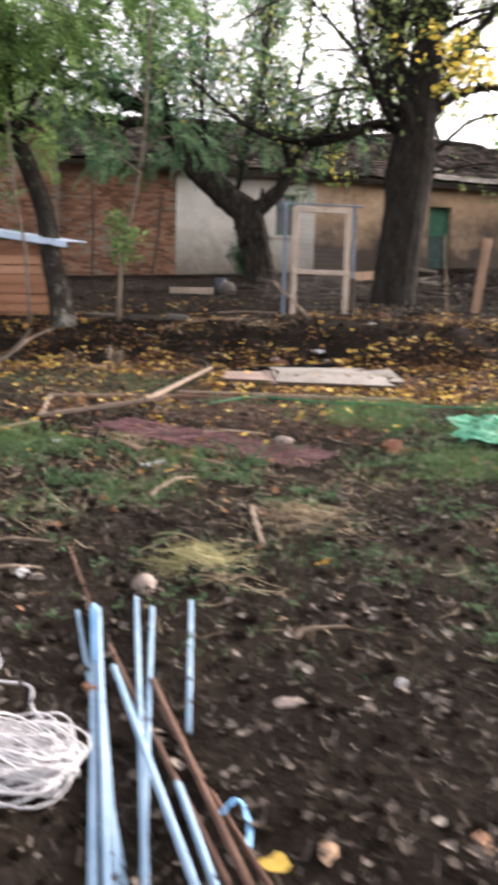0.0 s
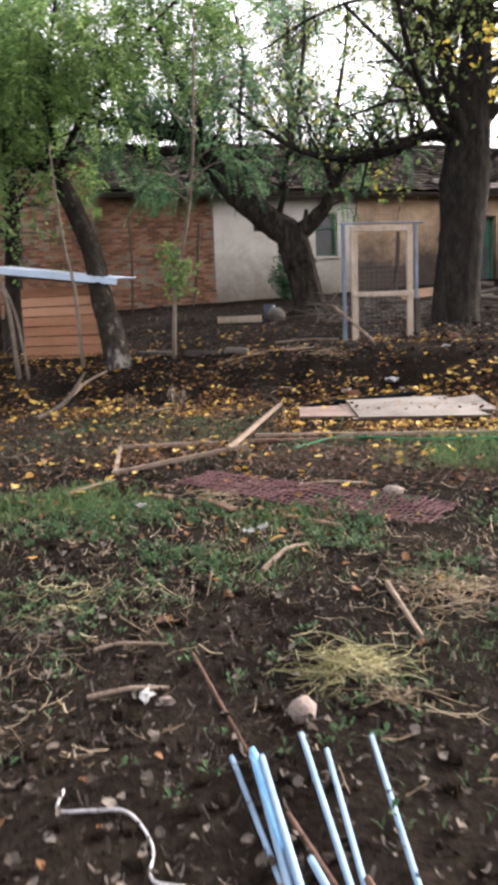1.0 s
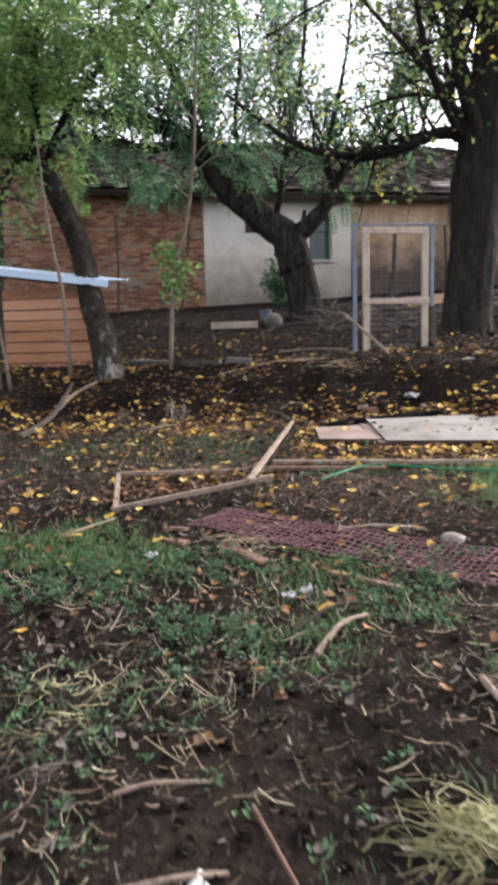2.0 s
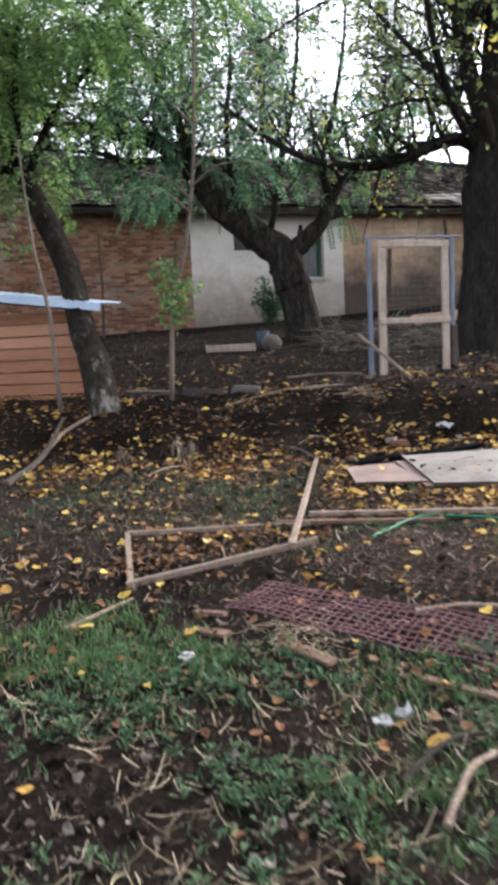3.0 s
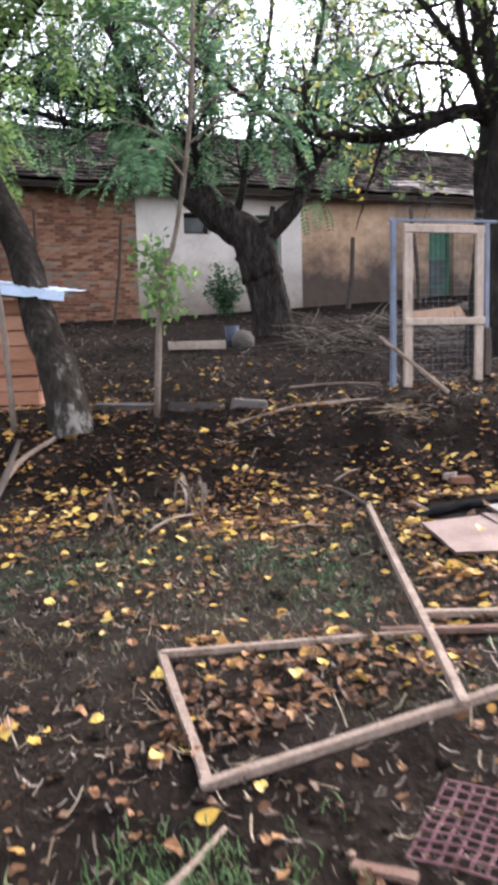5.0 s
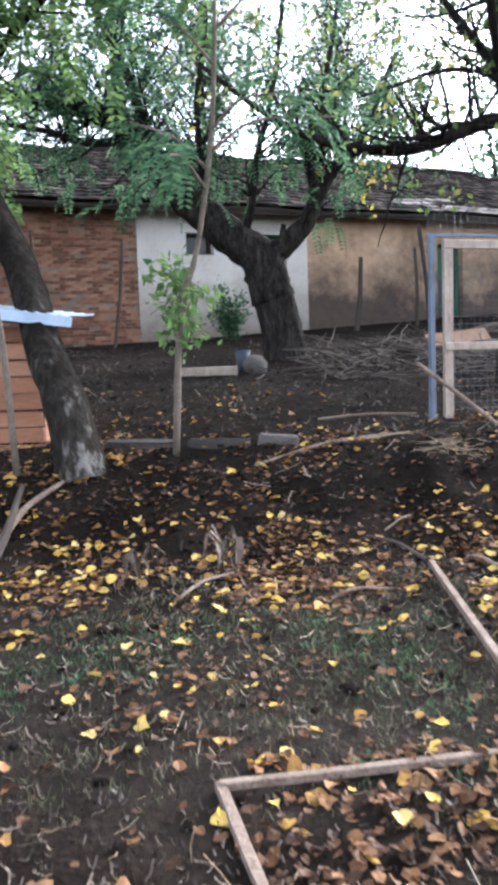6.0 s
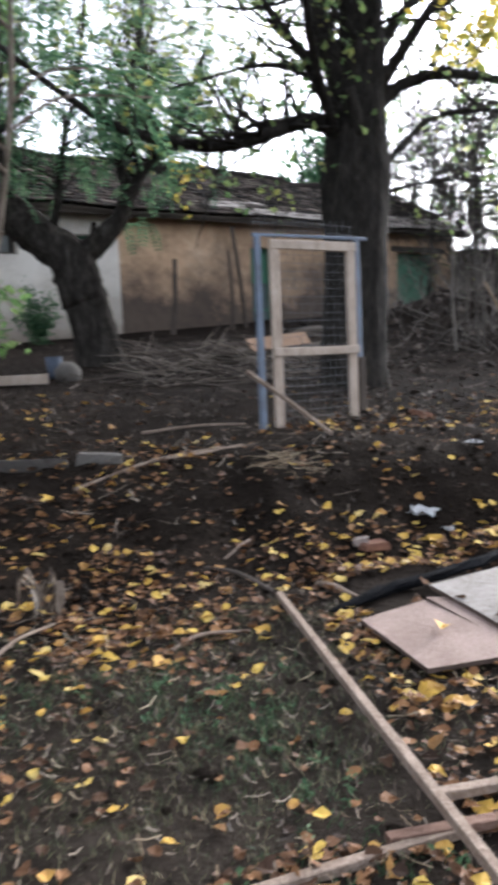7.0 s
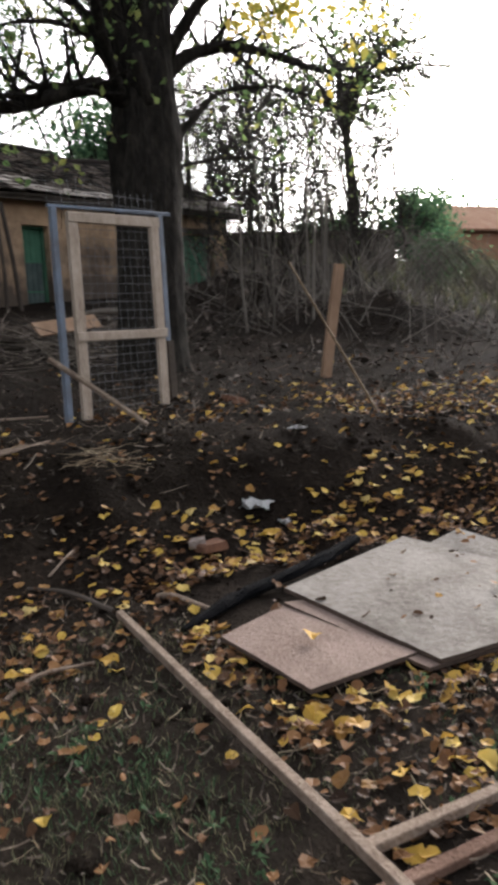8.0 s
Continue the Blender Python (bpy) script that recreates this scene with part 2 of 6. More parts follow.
BARK_WALNUT = material("ridged_bark", [(0.30, (0.00697, 0.0058, 0.00523)), (0.44, (0.0197, 0.0168, 0.0146)), (0.56, (0.0436, 0.0383, 0.033)), (0.72, (0.0987, 0.09, 0.0784))], scale=8, fine=26, rough=0.95, bump=1.0, stretch=(1, 1, 0.28), spread=0.5, spec=0.03)
BARK_PALE = material("sapling_bark", [(0.3, (0.075, 0.058, 0.044)), (0.5, (0.13, 0.105, 0.082)), (0.7, (0.22, 0.18, 0.145))], scale=6, fine=40, bump=0.3)
PAINT_BLUE = material("blue_grey_paint", [(0.25, (0.0984, 0.0943, 0.0943)), (0.45, (0.131, 0.149, 0.182)), (0.68, (0.164, 0.201, 0.262)), (0.85, (0.271, 0.254, 0.238))], scale=7, fine=50, rough=0.6, bump=0.15)
ROD_BLUE = material("pale_blue_rod", [(0.25, (0.116, 0.174, 0.24)), (0.5, (0.184, 0.274, 0.368)), (0.8, (0.258, 0.348, 0.44))], scale=6, fine=50, rough=0.45, bump=0.05)
TAPE_BLUE = material("blue_wrap", [(0.3, (0.085, 0.281, 0.527)), (0.7, (0.255, 0.476, 0.697))], scale=9, fine=60, rough=0.4, bump=0.2)
RUST = material("rusty_steel", [(0.25, (0.04, 0.026, 0.021)), (0.55, (0.105, 0.06, 0.044)), (0.8, (0.19, 0.115, 0.085))], scale=8, fine=60, rough=0.85, bump=0.3)
MESH_RED = material("red_oxide_wire", [(0.25, (0.0869, 0.044, 0.0475)), (0.5, (0.168, 0.0811, 0.0881)), (0.85, (0.266, 0.162, 0.162))], scale=6, fine=40, rough=0.7, bump=0.0)
WIRE = material("galvanised_wire", [(0.3, (0.0894, 0.0894, 0.093)), (0.7, (0.194, 0.194, 0.203))], scale=6, fine=40, rough=0.5, metal=0.3, bump=0.0)
SHEET = material("zinc_sheet", [(0.25, (0.26, 0.33, 0.42)), (0.6, (0.42, 0.50, 0.60)), (0.85, (0.55, 0.61, 0.68))], scale=2, fine=25, rough=0.4, metal=0.2, bump=0.05)
GREEN = material("green_paint", [(0.25, (0.0375, 0.0975, 0.0638)), (0.55, (0.0638, 0.165, 0.105)), (0.8, (0.112, 0.203, 0.143))], scale=3, fine=30, rough=0.6, bump=0.15)
GLASS_DARK = material("old_pane", [(0.3, (0.02, 0.024, 0.024)), (0.7, (0.06, 0.07, 0.068))], scale=2, fine=20, rough=0.12, bump=0.02, spec=0.5)
HOSE = material("green_hose", [(0.3, (0.01, 0.095, 0.04)), (0.7, (0.025, 0.165, 0.08))], scale=5, fine=40, rough=0.4, bump=0.0)
STONE = material("pale_stone", [(0.25, (0.10, 0.08, 0.07)), (0.5, (0.215, 0.172, 0.152)), (0.8, (0.34, 0.285, 0.258))], scale=9, fine=45, rough=0.9, bump=0.8, spread=0.5)
CHIP_LEAF = material("curled_grey_leaf", [(0.15, (0.0201, 0.0149, 0.0121)), (0.45, (0.0545, 0.0425, 0.0344)), (0.7, (0.0978, 0.0803, 0.0677)), (0.95, (0.173, 0.15, 0.129))], scale=5, fine=40, rough=0.9, bump=0.0, islands=0.75)
LATH_RED = material("reddish_lath", [(0.25, (0.06, 0.033, 0.024)), (0.5, (0.13, 0.077, 0.056)), (0.8, (0.22, 0.15, 0.118))], scale=9, fine=60, rough=0.9, bump=0.6, spread=0.5)
RUBBLE = material("earthy_rubble", [(0.2, (0.014, 0.011, 0.009)), (0.5, (0.042, 0.033, 0.027)), (0.75, (0.085, 0.067, 0.055)), (0.95, (0.20, 0.165, 0.14))], scale=5, fine=40, rough=0.95, bump=0.6, islands=0.6)
STEM_GREY = material("grey_dead_stem", [(0.2, (0.06, 0.052, 0.044)), (0.5, (0.12, 0.105, 0.09)), (0.8, (0.21, 0.185, 0.16))], scale=5, fine=40, rough=0.9, bump=0.2, islands=0.5)
NET_GREEN = material("green_plastic_net", [(0.25, (0.0072, 0.084, 0.045)), (0.55, (0.015, 0.162, 0.093)), (0.85, (0.036, 0.228, 0.144))], scale=6, fine=60, rough=0.6, bump=0.4)
GREEN_WORN = material("worn_green_grey_paint", [(0.25, (0.035, 0.045, 0.045)), (0.5, (0.07, 0.095, 0.09)), (0.8, (0.13, 0.155, 0.14))], scale=3, fine=30, rough=0.75, bump=0.2)
STONE_GREY = material("grey_stone", [(0.25, (0.045, 0.04, 0.036)), (0.55, (0.10, 0.09, 0.08)), (0.8, (0.19, 0.175, 0.155))], scale=5, fine=50, rough=0.9, bump=0.5, islands=0.4)
TWINE = material("white_twine", [(0.3, (0.317, 0.308, 0.317)), (0.7, (0.528, 0.519, 0.528))], scale=10, fine=90, rough=0.7, bump=0.2)
PAPER = material("white_scrap", [(0.3, (0.237, 0.232, 0.227)), (0.7, (0.395, 0.39, 0.385))], scale=10, fine=50, rough=0.8, bump=0.2)
STRAW = material("dry_straw", [(0.2, (0.111, 0.0748, 0.0442)), (0.5, (0.23, 0.17, 0.109)), (0.8, (0.357, 0.293, 0.204))], scale=3, fine=30, rough=0.8, bump=0.0, islands=0.6)
HAY = material("green_hay", [(0.2, (0.13, 0.12, 0.05)), (0.5, (0.25, 0.23, 0.11)), (0.8, (0.38, 0.34, 0.20))], scale=3, fine=30, rough=0.8, bump=0.0, islands=0.6)
WITHERED = material("withered_leaf", [(0.2, (0.06, 0.045, 0.033)), (0.5, (0.13, 0.10, 0.076)), (0.8, (0.25, 0.205, 0.16))], scale=5, fine=40, rough=0.85, bump=0.0, islands=0.6)
CHIPS = material("wood_chips", [(0.15, (0.0153, 0.0118, 0.00976)), (0.5, (0.0383, 0.03, 0.0237)), (0.8, (0.0732, 0.0592, 0.0481)), (0.98, (0.181, 0.16, 0.139))], scale=4, fine=40, rough=0.85, bump=0.0, islands=0.8)
TWIG = material("dead_twig", [(0.2, (0.03, 0.024, 0.019)), (0.5, (0.075, 0.06, 0.049)), (0.8, (0.16, 0.135, 0.112))], scale=4, fine=40, rough=0.9, bump=0.0, islands=0.6)
LEAF_GREEN = leaf_material("green_leaf", [(0.15, (0.0672, 0.125, 0.048)), (0.5, (0.134, 0.23, 0.0768)), (0.85, (0.24, 0.336, 0.115))], 0.6)
LEAF_DEEP = leaf_material("deep_green_leaf", [(0.15, (0.0345, 0.0814, 0.044)), (0.5, (0.069, 0.137, 0.07)), (0.85, (0.132, 0.215, 0.105))], 0.6)
LEAF_TURN = leaf_material("turning_leaf", [(0.15, (0.077, 0.132, 0.0495)), (0.5, (0.1485, 0.209, 0.077)), (0.78, (0.242, 0.275, 0.088)), (0.97, (0.528, 0.418, 0.077))], 0.55)
LEAF_YELLOW = leaf_material("yellow_leaf", [(0.10, (0.134, 0.0727, 0.0397)), (0.3, (0.337, 0.182, 0.053)), (0.5, (0.479, 0.299, 0.0597)), (0.7, (0.559, 0.386, 0.0862)), (0.95, (0.532, 0.418, 0.199))], 0.2)
LEAF_GOLD = leaf_material("golden_leaf", [(0.12, (0.16, 0.19, 0.05)), (0.35, (0.36, 0.31, 0.06)), (0.6, (0.56, 0.42, 0.07)), (0.9, (0.66, 0.52, 0.12))], 0.55)
LEAF_BROWN = leaf_material("brown_leaf", [(0.12, (0.0269, 0.0153, 0.00987)), (0.4, (0.0762, 0.0385, 0.0198)), (0.65, (0.139, 0.0673, 0.0305)), (0.85, (0.224, 0.116, 0.0493)), (0.95, (0.296, 0.198, 0.108))], 0.1)
GRASS = leaf_material("grass_blade", [(0.15, (0.032, 0.07, 0.024)), (0.5, (0.062, 0.125, 0.043)), (0.75, (0.105, 0.165, 0.066)), (0.95, (0.24, 0.22, 0.115))], 0.35)
GRASS_DARK = leaf_material("dark_grass_blade", [(0.15, (0.022, 0.045, 0.022)), (0.5, (0.04, 0.08, 0.036)), (0.8, (0.075, 0.115, 0.055)), (0.97, (0.19, 0.17, 0.10))], 0.3)
GRASS_DRY = leaf_material("dull_grass", [(0.15, (0.035, 0.045, 0.022)), (0.45, (0.08, 0.09, 0.045)), (0.7, (0.15, 0.14, 0.08)), (0.92, (0.26, 0.22, 0.14))], 0.25)
WEED = leaf_material("weed_leaf", [(0.15, (0.03, 0.062, 0.03)), (0.5, (0.055, 0.105, 0.0488)), (0.85, (0.1, 0.16, 0.0788))], 0.35)

def trodden(m, colour, bands, ragged=1.2):
    """Paler, drier trodden earth in bands (from, to) across the yard, with ragged edges."""
    n, l = m.node_tree.nodes, m.node_tree.links
    ramp = [k for k in n if k.type == "VALTORGB"][0]
    co, sep, blot, fine = n.new("ShaderNodeTexCoord"), n.new("ShaderNodeSeparateXYZ"), n.new("ShaderNodeTexNoise"), n.new("ShaderNodeTexNoise")
    l.new(co.outputs["Object"], sep.inputs[0])
    for k, sc in ((blot, 0.9), (fine, 7.0)):
        l.new(co.outputs["Object"], k.inputs["Vector"])
        k.inputs["Scale"].default_value, k.inputs["Detail"].default_value = sc, 6
    y = n.new("ShaderNodeMath")
    y.operation = "MULTIPLY_ADD"
    y.inputs[1].default_value = ragged * 2
    l.new(blot.outputs["Fac"], y.inputs[0])
    l.new(sep.outputs["Y"], y.inputs[2])
    total = None
    for lo, hi in bands:
        up, down, mul = n.new("ShaderNodeMapRange"), n.new("ShaderNodeMapRange"), n.new("ShaderNodeMath")
        up.inputs["From Min"].default_value, up.inputs["From Max"].default_value = lo - 0.4 + ragged, lo + 0.4 + ragged
        down.inputs["From Min"].default_value, down.inputs["From Max"].default_value = hi + 0.4 + ragged, hi - 0.4 + ragged
        mul.operation = "MULTIPLY"
        for k, i in ((up, 0), (down, 1)):
            l.new(y.outputs[0], k.inputs["Value"])
            l.new(k.outputs["Result"], mul.inputs[i])
        if total is None:
            total = mul
        else:
            add = n.new("ShaderNodeMath")
            l.new(total.outputs[0], add.inputs[0])
            l.new(mul.outputs[0], add.inputs[1])
            total = add
    spot = n.new("ShaderNodeMath")
    spot.operation = "MULTIPLY"
    spot.use_clamp = True
    l.new(total.outputs[0], spot.inputs[0])
    l.new(fine.outputs["Fac"], spot.inputs[1])
    mx = n.new("ShaderNodeMix")
    mx.data_type = "RGBA"
    l.new(spot.outputs[0], mx.inputs["Factor"])
    l.new(ramp.outputs["Color"], mx.inputs["A"])
    mx.inputs["B"].default_value = (*colour, 1)
    l.new(mx.outputs["Result"], n["Principled BSDF"].inputs["Base Color"])


trodden(SOIL, (0.033, 0.0265, 0.0212), ((8.0, 10.4),))

# ================= ground =================
def axis(spans):
    out = []
    for a, b, step in spans:
        out += list(np.arange(a, b, step))
    return np.array(out + [spans[-1][1]])


def build_ground():
    xs = axis([(-420, -60, 40), (-60, -14, 4), (-14, -6.5, 0.25), (-6.5, 2.5, 0.05), (2.5, 9, 0.14), (9, 30, 0.9), (30, 90, 5), (90, 420, 40)])
    ys = axis([(-60, -3, 4), (-3, 1, 0.25), (1, 9, 0.05), (9, 14, 0.06), (14, 26, 0.18), (26, 44, 0.6), (44, 120, 4), (120, 440, 40)])
    gx, gy = np.meshgrid(xs, ys)
    gz = ground_z(gx, gy)
    nx, ny = len(xs), len(ys)
    me = bpy.data.meshes.new("ground")
    idx = np.arange(nx * ny).reshape(ny, nx)
    faces = np.stack([idx[:-1, :-1], idx[:-1, 1:], idx[1:, 1:], idx[1:, :-1]], -1).reshape(-1, 4)
    me.from_pydata(np.stack([gx, gy, gz], -1).reshape(-1, 3).tolist(), [], faces.tolist())
    me.polygons.foreach_set("use_smooth", [True] * len(me.polygons))
    me.materials.append(SOIL)
    tagged(new("ground", me), "bare dark trodden garden soil rising to a bank", "ground", kind="structure")


build_ground()

# ================= the long farm building =================
TH = radians(24.0)
W0 = Vector((-6.4, 25.15, 0))
WU, WN = Vector((math.cos(TH), math.sin(TH), 0)), Vector((-math.sin(TH), math.cos(TH), 0))
EAVE, RIDGE = 6.0, 7.95


def wp(u, off, z):
    """A point of the building: along the front, into the building, height."""
    return W0 + WU * u + WN * off + Vector((0, 0, z))


def wbox(geo, u0, u1, o0, o1, z0, z1, bevel=0.0, jitter=0.0):
    m = pose(0, 0, 0, 0, 0, 24.0)
    m.translation = wp((u0 + u1) / 2, (o0 + o1) / 2, (z0 + z1) / 2)
    return geo.box(m, u1 - u0, o1 - o0, z1 - z0, bevel, jitter)


def wall_with_holes(geo, u0, u1, z0, z1, holes, thick=0.45):
    """One wall mesh with real openings (u0, u1, z0, z1) through it."""
    us = sorted({u0, u1, *(h[0] for h in holes), *(h[1] for h in holes)})
    zs = sorted({z0, z1, *(h[2] for h in holes), *(h[3] for h in holes)})
    nu, nz = len(us), len(zs)
    vs = [wp(u, o, z) for o in (0, thick) for z in zs for u in us]

    def solid(i, j):
        if not (0 <= i < nu - 1 and 0 <= j < nz - 1):
            return False
        u, z = (us[i] + us[i + 1]) / 2, (zs[j] + zs[j + 1]) / 2
        return not any(h[0] < u < h[1] and h[2] < z < h[3] for h in holes)

    def at(i, j, k):
        return k * nu * nz + j * nu + i
    fs = []
    for j in range(nz - 1):
        for i in range(nu - 1):
            if not solid(i, j):
                continue
            fs.append((at(i, j, 0), at(i + 1, j, 0), at(i + 1, j + 1, 0), at(i, j + 1, 0)))
            fs.append((at(i, j + 1, 1), at(i + 1, j + 1, 1), at(i + 1, j, 1), at(i, j, 1)))
            if not solid(i - 1, j):
                fs.append((at(i, j, 0), at(i, j + 1, 0), at(i, j + 1, 1), at(i, j, 1)))
            if not solid(i + 1, j):
                fs.append((at(i + 1, j + 1, 0), at(i + 1, j, 0), at(i + 1, j, 1), at(i + 1, j + 1, 1)))
            if not solid(i, j - 1):
                fs.append((at(i + 1, j, 0), at(i, j, 0), at(i, j, 1), at(i + 1, j, 1)))
            if not solid(i, j + 1):
                fs.append((at(i, j + 1, 0), at(i + 1, j + 1, 0), at(i + 1, j + 1, 1), at(i, j + 1, 1)))
    return geo.add(vs, fs)


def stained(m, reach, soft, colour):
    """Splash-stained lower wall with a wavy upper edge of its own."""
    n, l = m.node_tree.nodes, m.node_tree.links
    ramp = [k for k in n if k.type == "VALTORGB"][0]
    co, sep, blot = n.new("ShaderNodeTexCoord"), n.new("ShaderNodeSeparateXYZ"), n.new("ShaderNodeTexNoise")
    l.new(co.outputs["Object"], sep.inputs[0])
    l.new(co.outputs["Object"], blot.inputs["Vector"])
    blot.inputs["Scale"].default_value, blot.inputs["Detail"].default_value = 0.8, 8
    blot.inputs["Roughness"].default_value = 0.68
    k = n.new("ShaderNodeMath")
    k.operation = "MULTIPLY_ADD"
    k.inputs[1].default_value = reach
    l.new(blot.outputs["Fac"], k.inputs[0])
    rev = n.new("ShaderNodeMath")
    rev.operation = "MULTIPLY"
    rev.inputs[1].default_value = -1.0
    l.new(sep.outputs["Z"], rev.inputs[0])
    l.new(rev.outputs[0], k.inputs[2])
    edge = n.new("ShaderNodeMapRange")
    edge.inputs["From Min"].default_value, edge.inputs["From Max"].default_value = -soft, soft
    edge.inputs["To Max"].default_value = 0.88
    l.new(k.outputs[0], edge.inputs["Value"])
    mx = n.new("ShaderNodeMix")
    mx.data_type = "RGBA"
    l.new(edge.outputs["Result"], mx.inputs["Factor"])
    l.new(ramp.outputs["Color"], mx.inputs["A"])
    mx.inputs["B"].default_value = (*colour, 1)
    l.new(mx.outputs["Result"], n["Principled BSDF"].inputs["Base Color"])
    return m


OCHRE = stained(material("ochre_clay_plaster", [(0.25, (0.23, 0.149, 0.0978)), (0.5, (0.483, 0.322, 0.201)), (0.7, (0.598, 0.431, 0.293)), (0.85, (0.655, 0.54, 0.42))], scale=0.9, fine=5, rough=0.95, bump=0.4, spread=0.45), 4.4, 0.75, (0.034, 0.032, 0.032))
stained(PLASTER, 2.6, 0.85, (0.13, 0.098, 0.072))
house = thing("farm_building", wp(0, 0, 2.4), "long low old farm building, part bare brick, part plastered, tiled roof", "building")
# plain wall cores
HOLES_A = [(1.2, 1.9, 4.88, 5.4), (3.12, 3.82, 4.12, 5.4)]
HOLES_B = [(8.3, 9.12, 2.9, 5.28), (13.75, 15.5, 3.3, 5.32)]
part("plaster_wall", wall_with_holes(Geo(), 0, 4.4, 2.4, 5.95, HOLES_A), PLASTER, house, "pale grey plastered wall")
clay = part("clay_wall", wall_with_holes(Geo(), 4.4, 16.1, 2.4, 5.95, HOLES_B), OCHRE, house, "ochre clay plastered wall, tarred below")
brick_core = part("brick_wall", wbox(wbox(Geo(), -3.45, 0, 0.03, 0.45, 2.2, 5.95), -14, -3.45, -0.22, 0.45, 2.0, 7.10), MORTAR, house, "bare brick wall with worn joints")
part("wall_plate", wbox(Geo(), -14, -3.45, -0.1, 0.4, 7.10, 7.22), BEAM, house)
part("back_wall", wbox(Geo(), -14, 16.1, 6.2, 6.6, 2.4, 5.95), MORTAR, house)
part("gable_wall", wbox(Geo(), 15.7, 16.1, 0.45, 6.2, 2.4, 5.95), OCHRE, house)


def roof_point(u, s):
    """s from 0 at the eave to 1 at the ridge, sagging a little."""
    sag = 0.05 * math.sin(u * 0.9) + 0.03 * math.sin(u * 2.3 + 1) - (0.10 if u > 12 else 0)
    return wp(u, -0.5 + 3.8 * s, EAVE + (RIDGE - EAVE) * s + sag * (0.4 + 0.6 * s))


def roof_sheet(u0, u1):
    """Boarding under the tiles, both slopes, one mesh."""
    us = np.linspace(u0, u1, int((u1 - u0) * 2))
    dn = Vector((0, 0, 0.06))
    vs = []
    for u in us:
        line = [roof_point(u, 0), roof_point(u, 1), wp(u, 7.1, EAVE)]
        vs += [q - dn for q in line] + [q - dn * 2 for q in line]
    fs = []
    for k in range(len(us) - 1):
        a, b = k * 6, k * 6 + 6
        fs += [(a, b, b + 1, a + 1), (a + 1, b + 1, b + 2, a + 2), (a + 4, b + 4, b + 3, a + 3), (a + 5, b + 5, b + 4, a + 4), (a + 3, b + 3, b, a), (a + 2, b + 2, b + 5, a + 5)]
    e = (len(us) - 1) * 6
    fs += [(0, 1, 4, 3), (1, 2, 5, 4), (e + 3, e + 4, e + 1, e), (e + 4, e + 5, e + 2, e + 1)]
    return Geo().add(vs, fs)


roof = part("roof", roof_sheet(-3.45, 16.6), BEAM, house, "sagging roof of dark old clay tiles")
part("ridge_cap", Geo().tube([roof_point(u, 1.0) + Vector((0, 0, 0.02)) for u in np.linspace(-3.4, 16.6, 60)], 0.13, 8, 0.08), TILE, house)
part("fascia", wbox(Geo(), -3.4, 16.55, -0.44, -0.38, EAVE - 0.19, EAVE - 0.09, 0.01), BEAM, house)
for u in np.arange(-3.0, 16.3, 0.85):
    a, b = wp(u, -0.42, EAVE - 0.16), wp(u, 0.3, EAVE + 0.2)
    m, ln = bar_pose(a, b)
    part("rafter_tail", Geo().box(m, 0.09, ln, 0.11, 0.01), BEAM, house)
# taller brick end with a dark board roof
g = Geo()
g.add([wp(-14.3, -1.0, 6.86), wp(-3.2, -1.0, 6.86), wp(-3.2, 3.3, 8.3), wp(-14.3, 3.3, 8.3), wp(-14.3, -1.0, 7.04), wp(-3.2, -1.0, 7.04), wp(-3.2, 3.3, 8.48), wp(-14.3, 3.3, 8.48)],
      [(3, 2, 1, 0), (4, 5, 6, 7), (0, 1, 5, 4), (1, 2, 6, 5), (2, 3, 7, 6), (3, 0, 4, 7)])
part("lean_to_roof", g, BEAM, house, "dark board roof over the taller brick end")

# windows and doors
def window(name, u0, u1, z0, z1, mat, rails, fill):
    w = part(name, Geo().add([wp(u0, 0.3, z0), wp(u1, 0.3, z0), wp(u1, 0.3, z1), wp(u0, 0.3, z1), wp(u0, 0.33, z0), wp(u1, 0.33, z0), wp(u1, 0.33, z1), wp(u0, 0.33, z1)],
             [(0, 1, 2, 3), (7, 6, 5, 4), (0, 4, 5, 1), (1, 5, 6, 2), (2, 6, 7, 3), (3, 7, 4, 0)]), fill, house)
    f = 0.07
    part("frame", wbox(wbox(wbox(wbox(Geo(), u0, u0 + f, 0.22, 0.3, z0, z1), u1 - f, u1, 0.22, 0.3, z0, z1), u0 + f, u1 - f, 0.22, 0.3, z0, z0 + f), u0 + f, u1 - f, 0.22, 0.3, z1 - f, z1), mat, w)
    for r in rails:
        part("glazing_bar", wbox(Geo(), u0 + f, u1 - f, 0.24, 0.296, z0 + (z1 - z0) * r - 0.02, z0 + (z1 - z0) * r + 0.02), mat, w)
    return w


window("window", 1.2, 1.9, 4.88, 5.4, BEAM, (), GLASS_DARK)
w = window("window", 3.12, 3.82, 4.12, 5.4, GREEN, (0.66,), GLASS_DARK)
part("sill", wbox(Geo(), 3.02, 3.92, -0.06, 0.2, 4.05, 4.12, 0.01), PLASTER, w)
w = window("door", 8.3, 9.12, 2.9, 5.28, GREEN, (0.30, 0.62), GREEN)
for k in range(4):
    part("board", wbox(Geo(), 8.38 + k * 0.165, 8.53 + k * 0.165, 0.27, 0.298, 4.36, 5.2, 0.006), GREEN, w)
    part("lower_board", wbox(Geo(), 8.38 + k * 0.165, 8.53 + k * 0.165, 0.27, 0.298, 2.97, 4.35, 0.006), GREEN_WORN, w, "paint worn to grey")
w = window("gate_leaf", 13.75, 15.5, 3.3, 5.32, GREEN, (0.5,), GREEN)
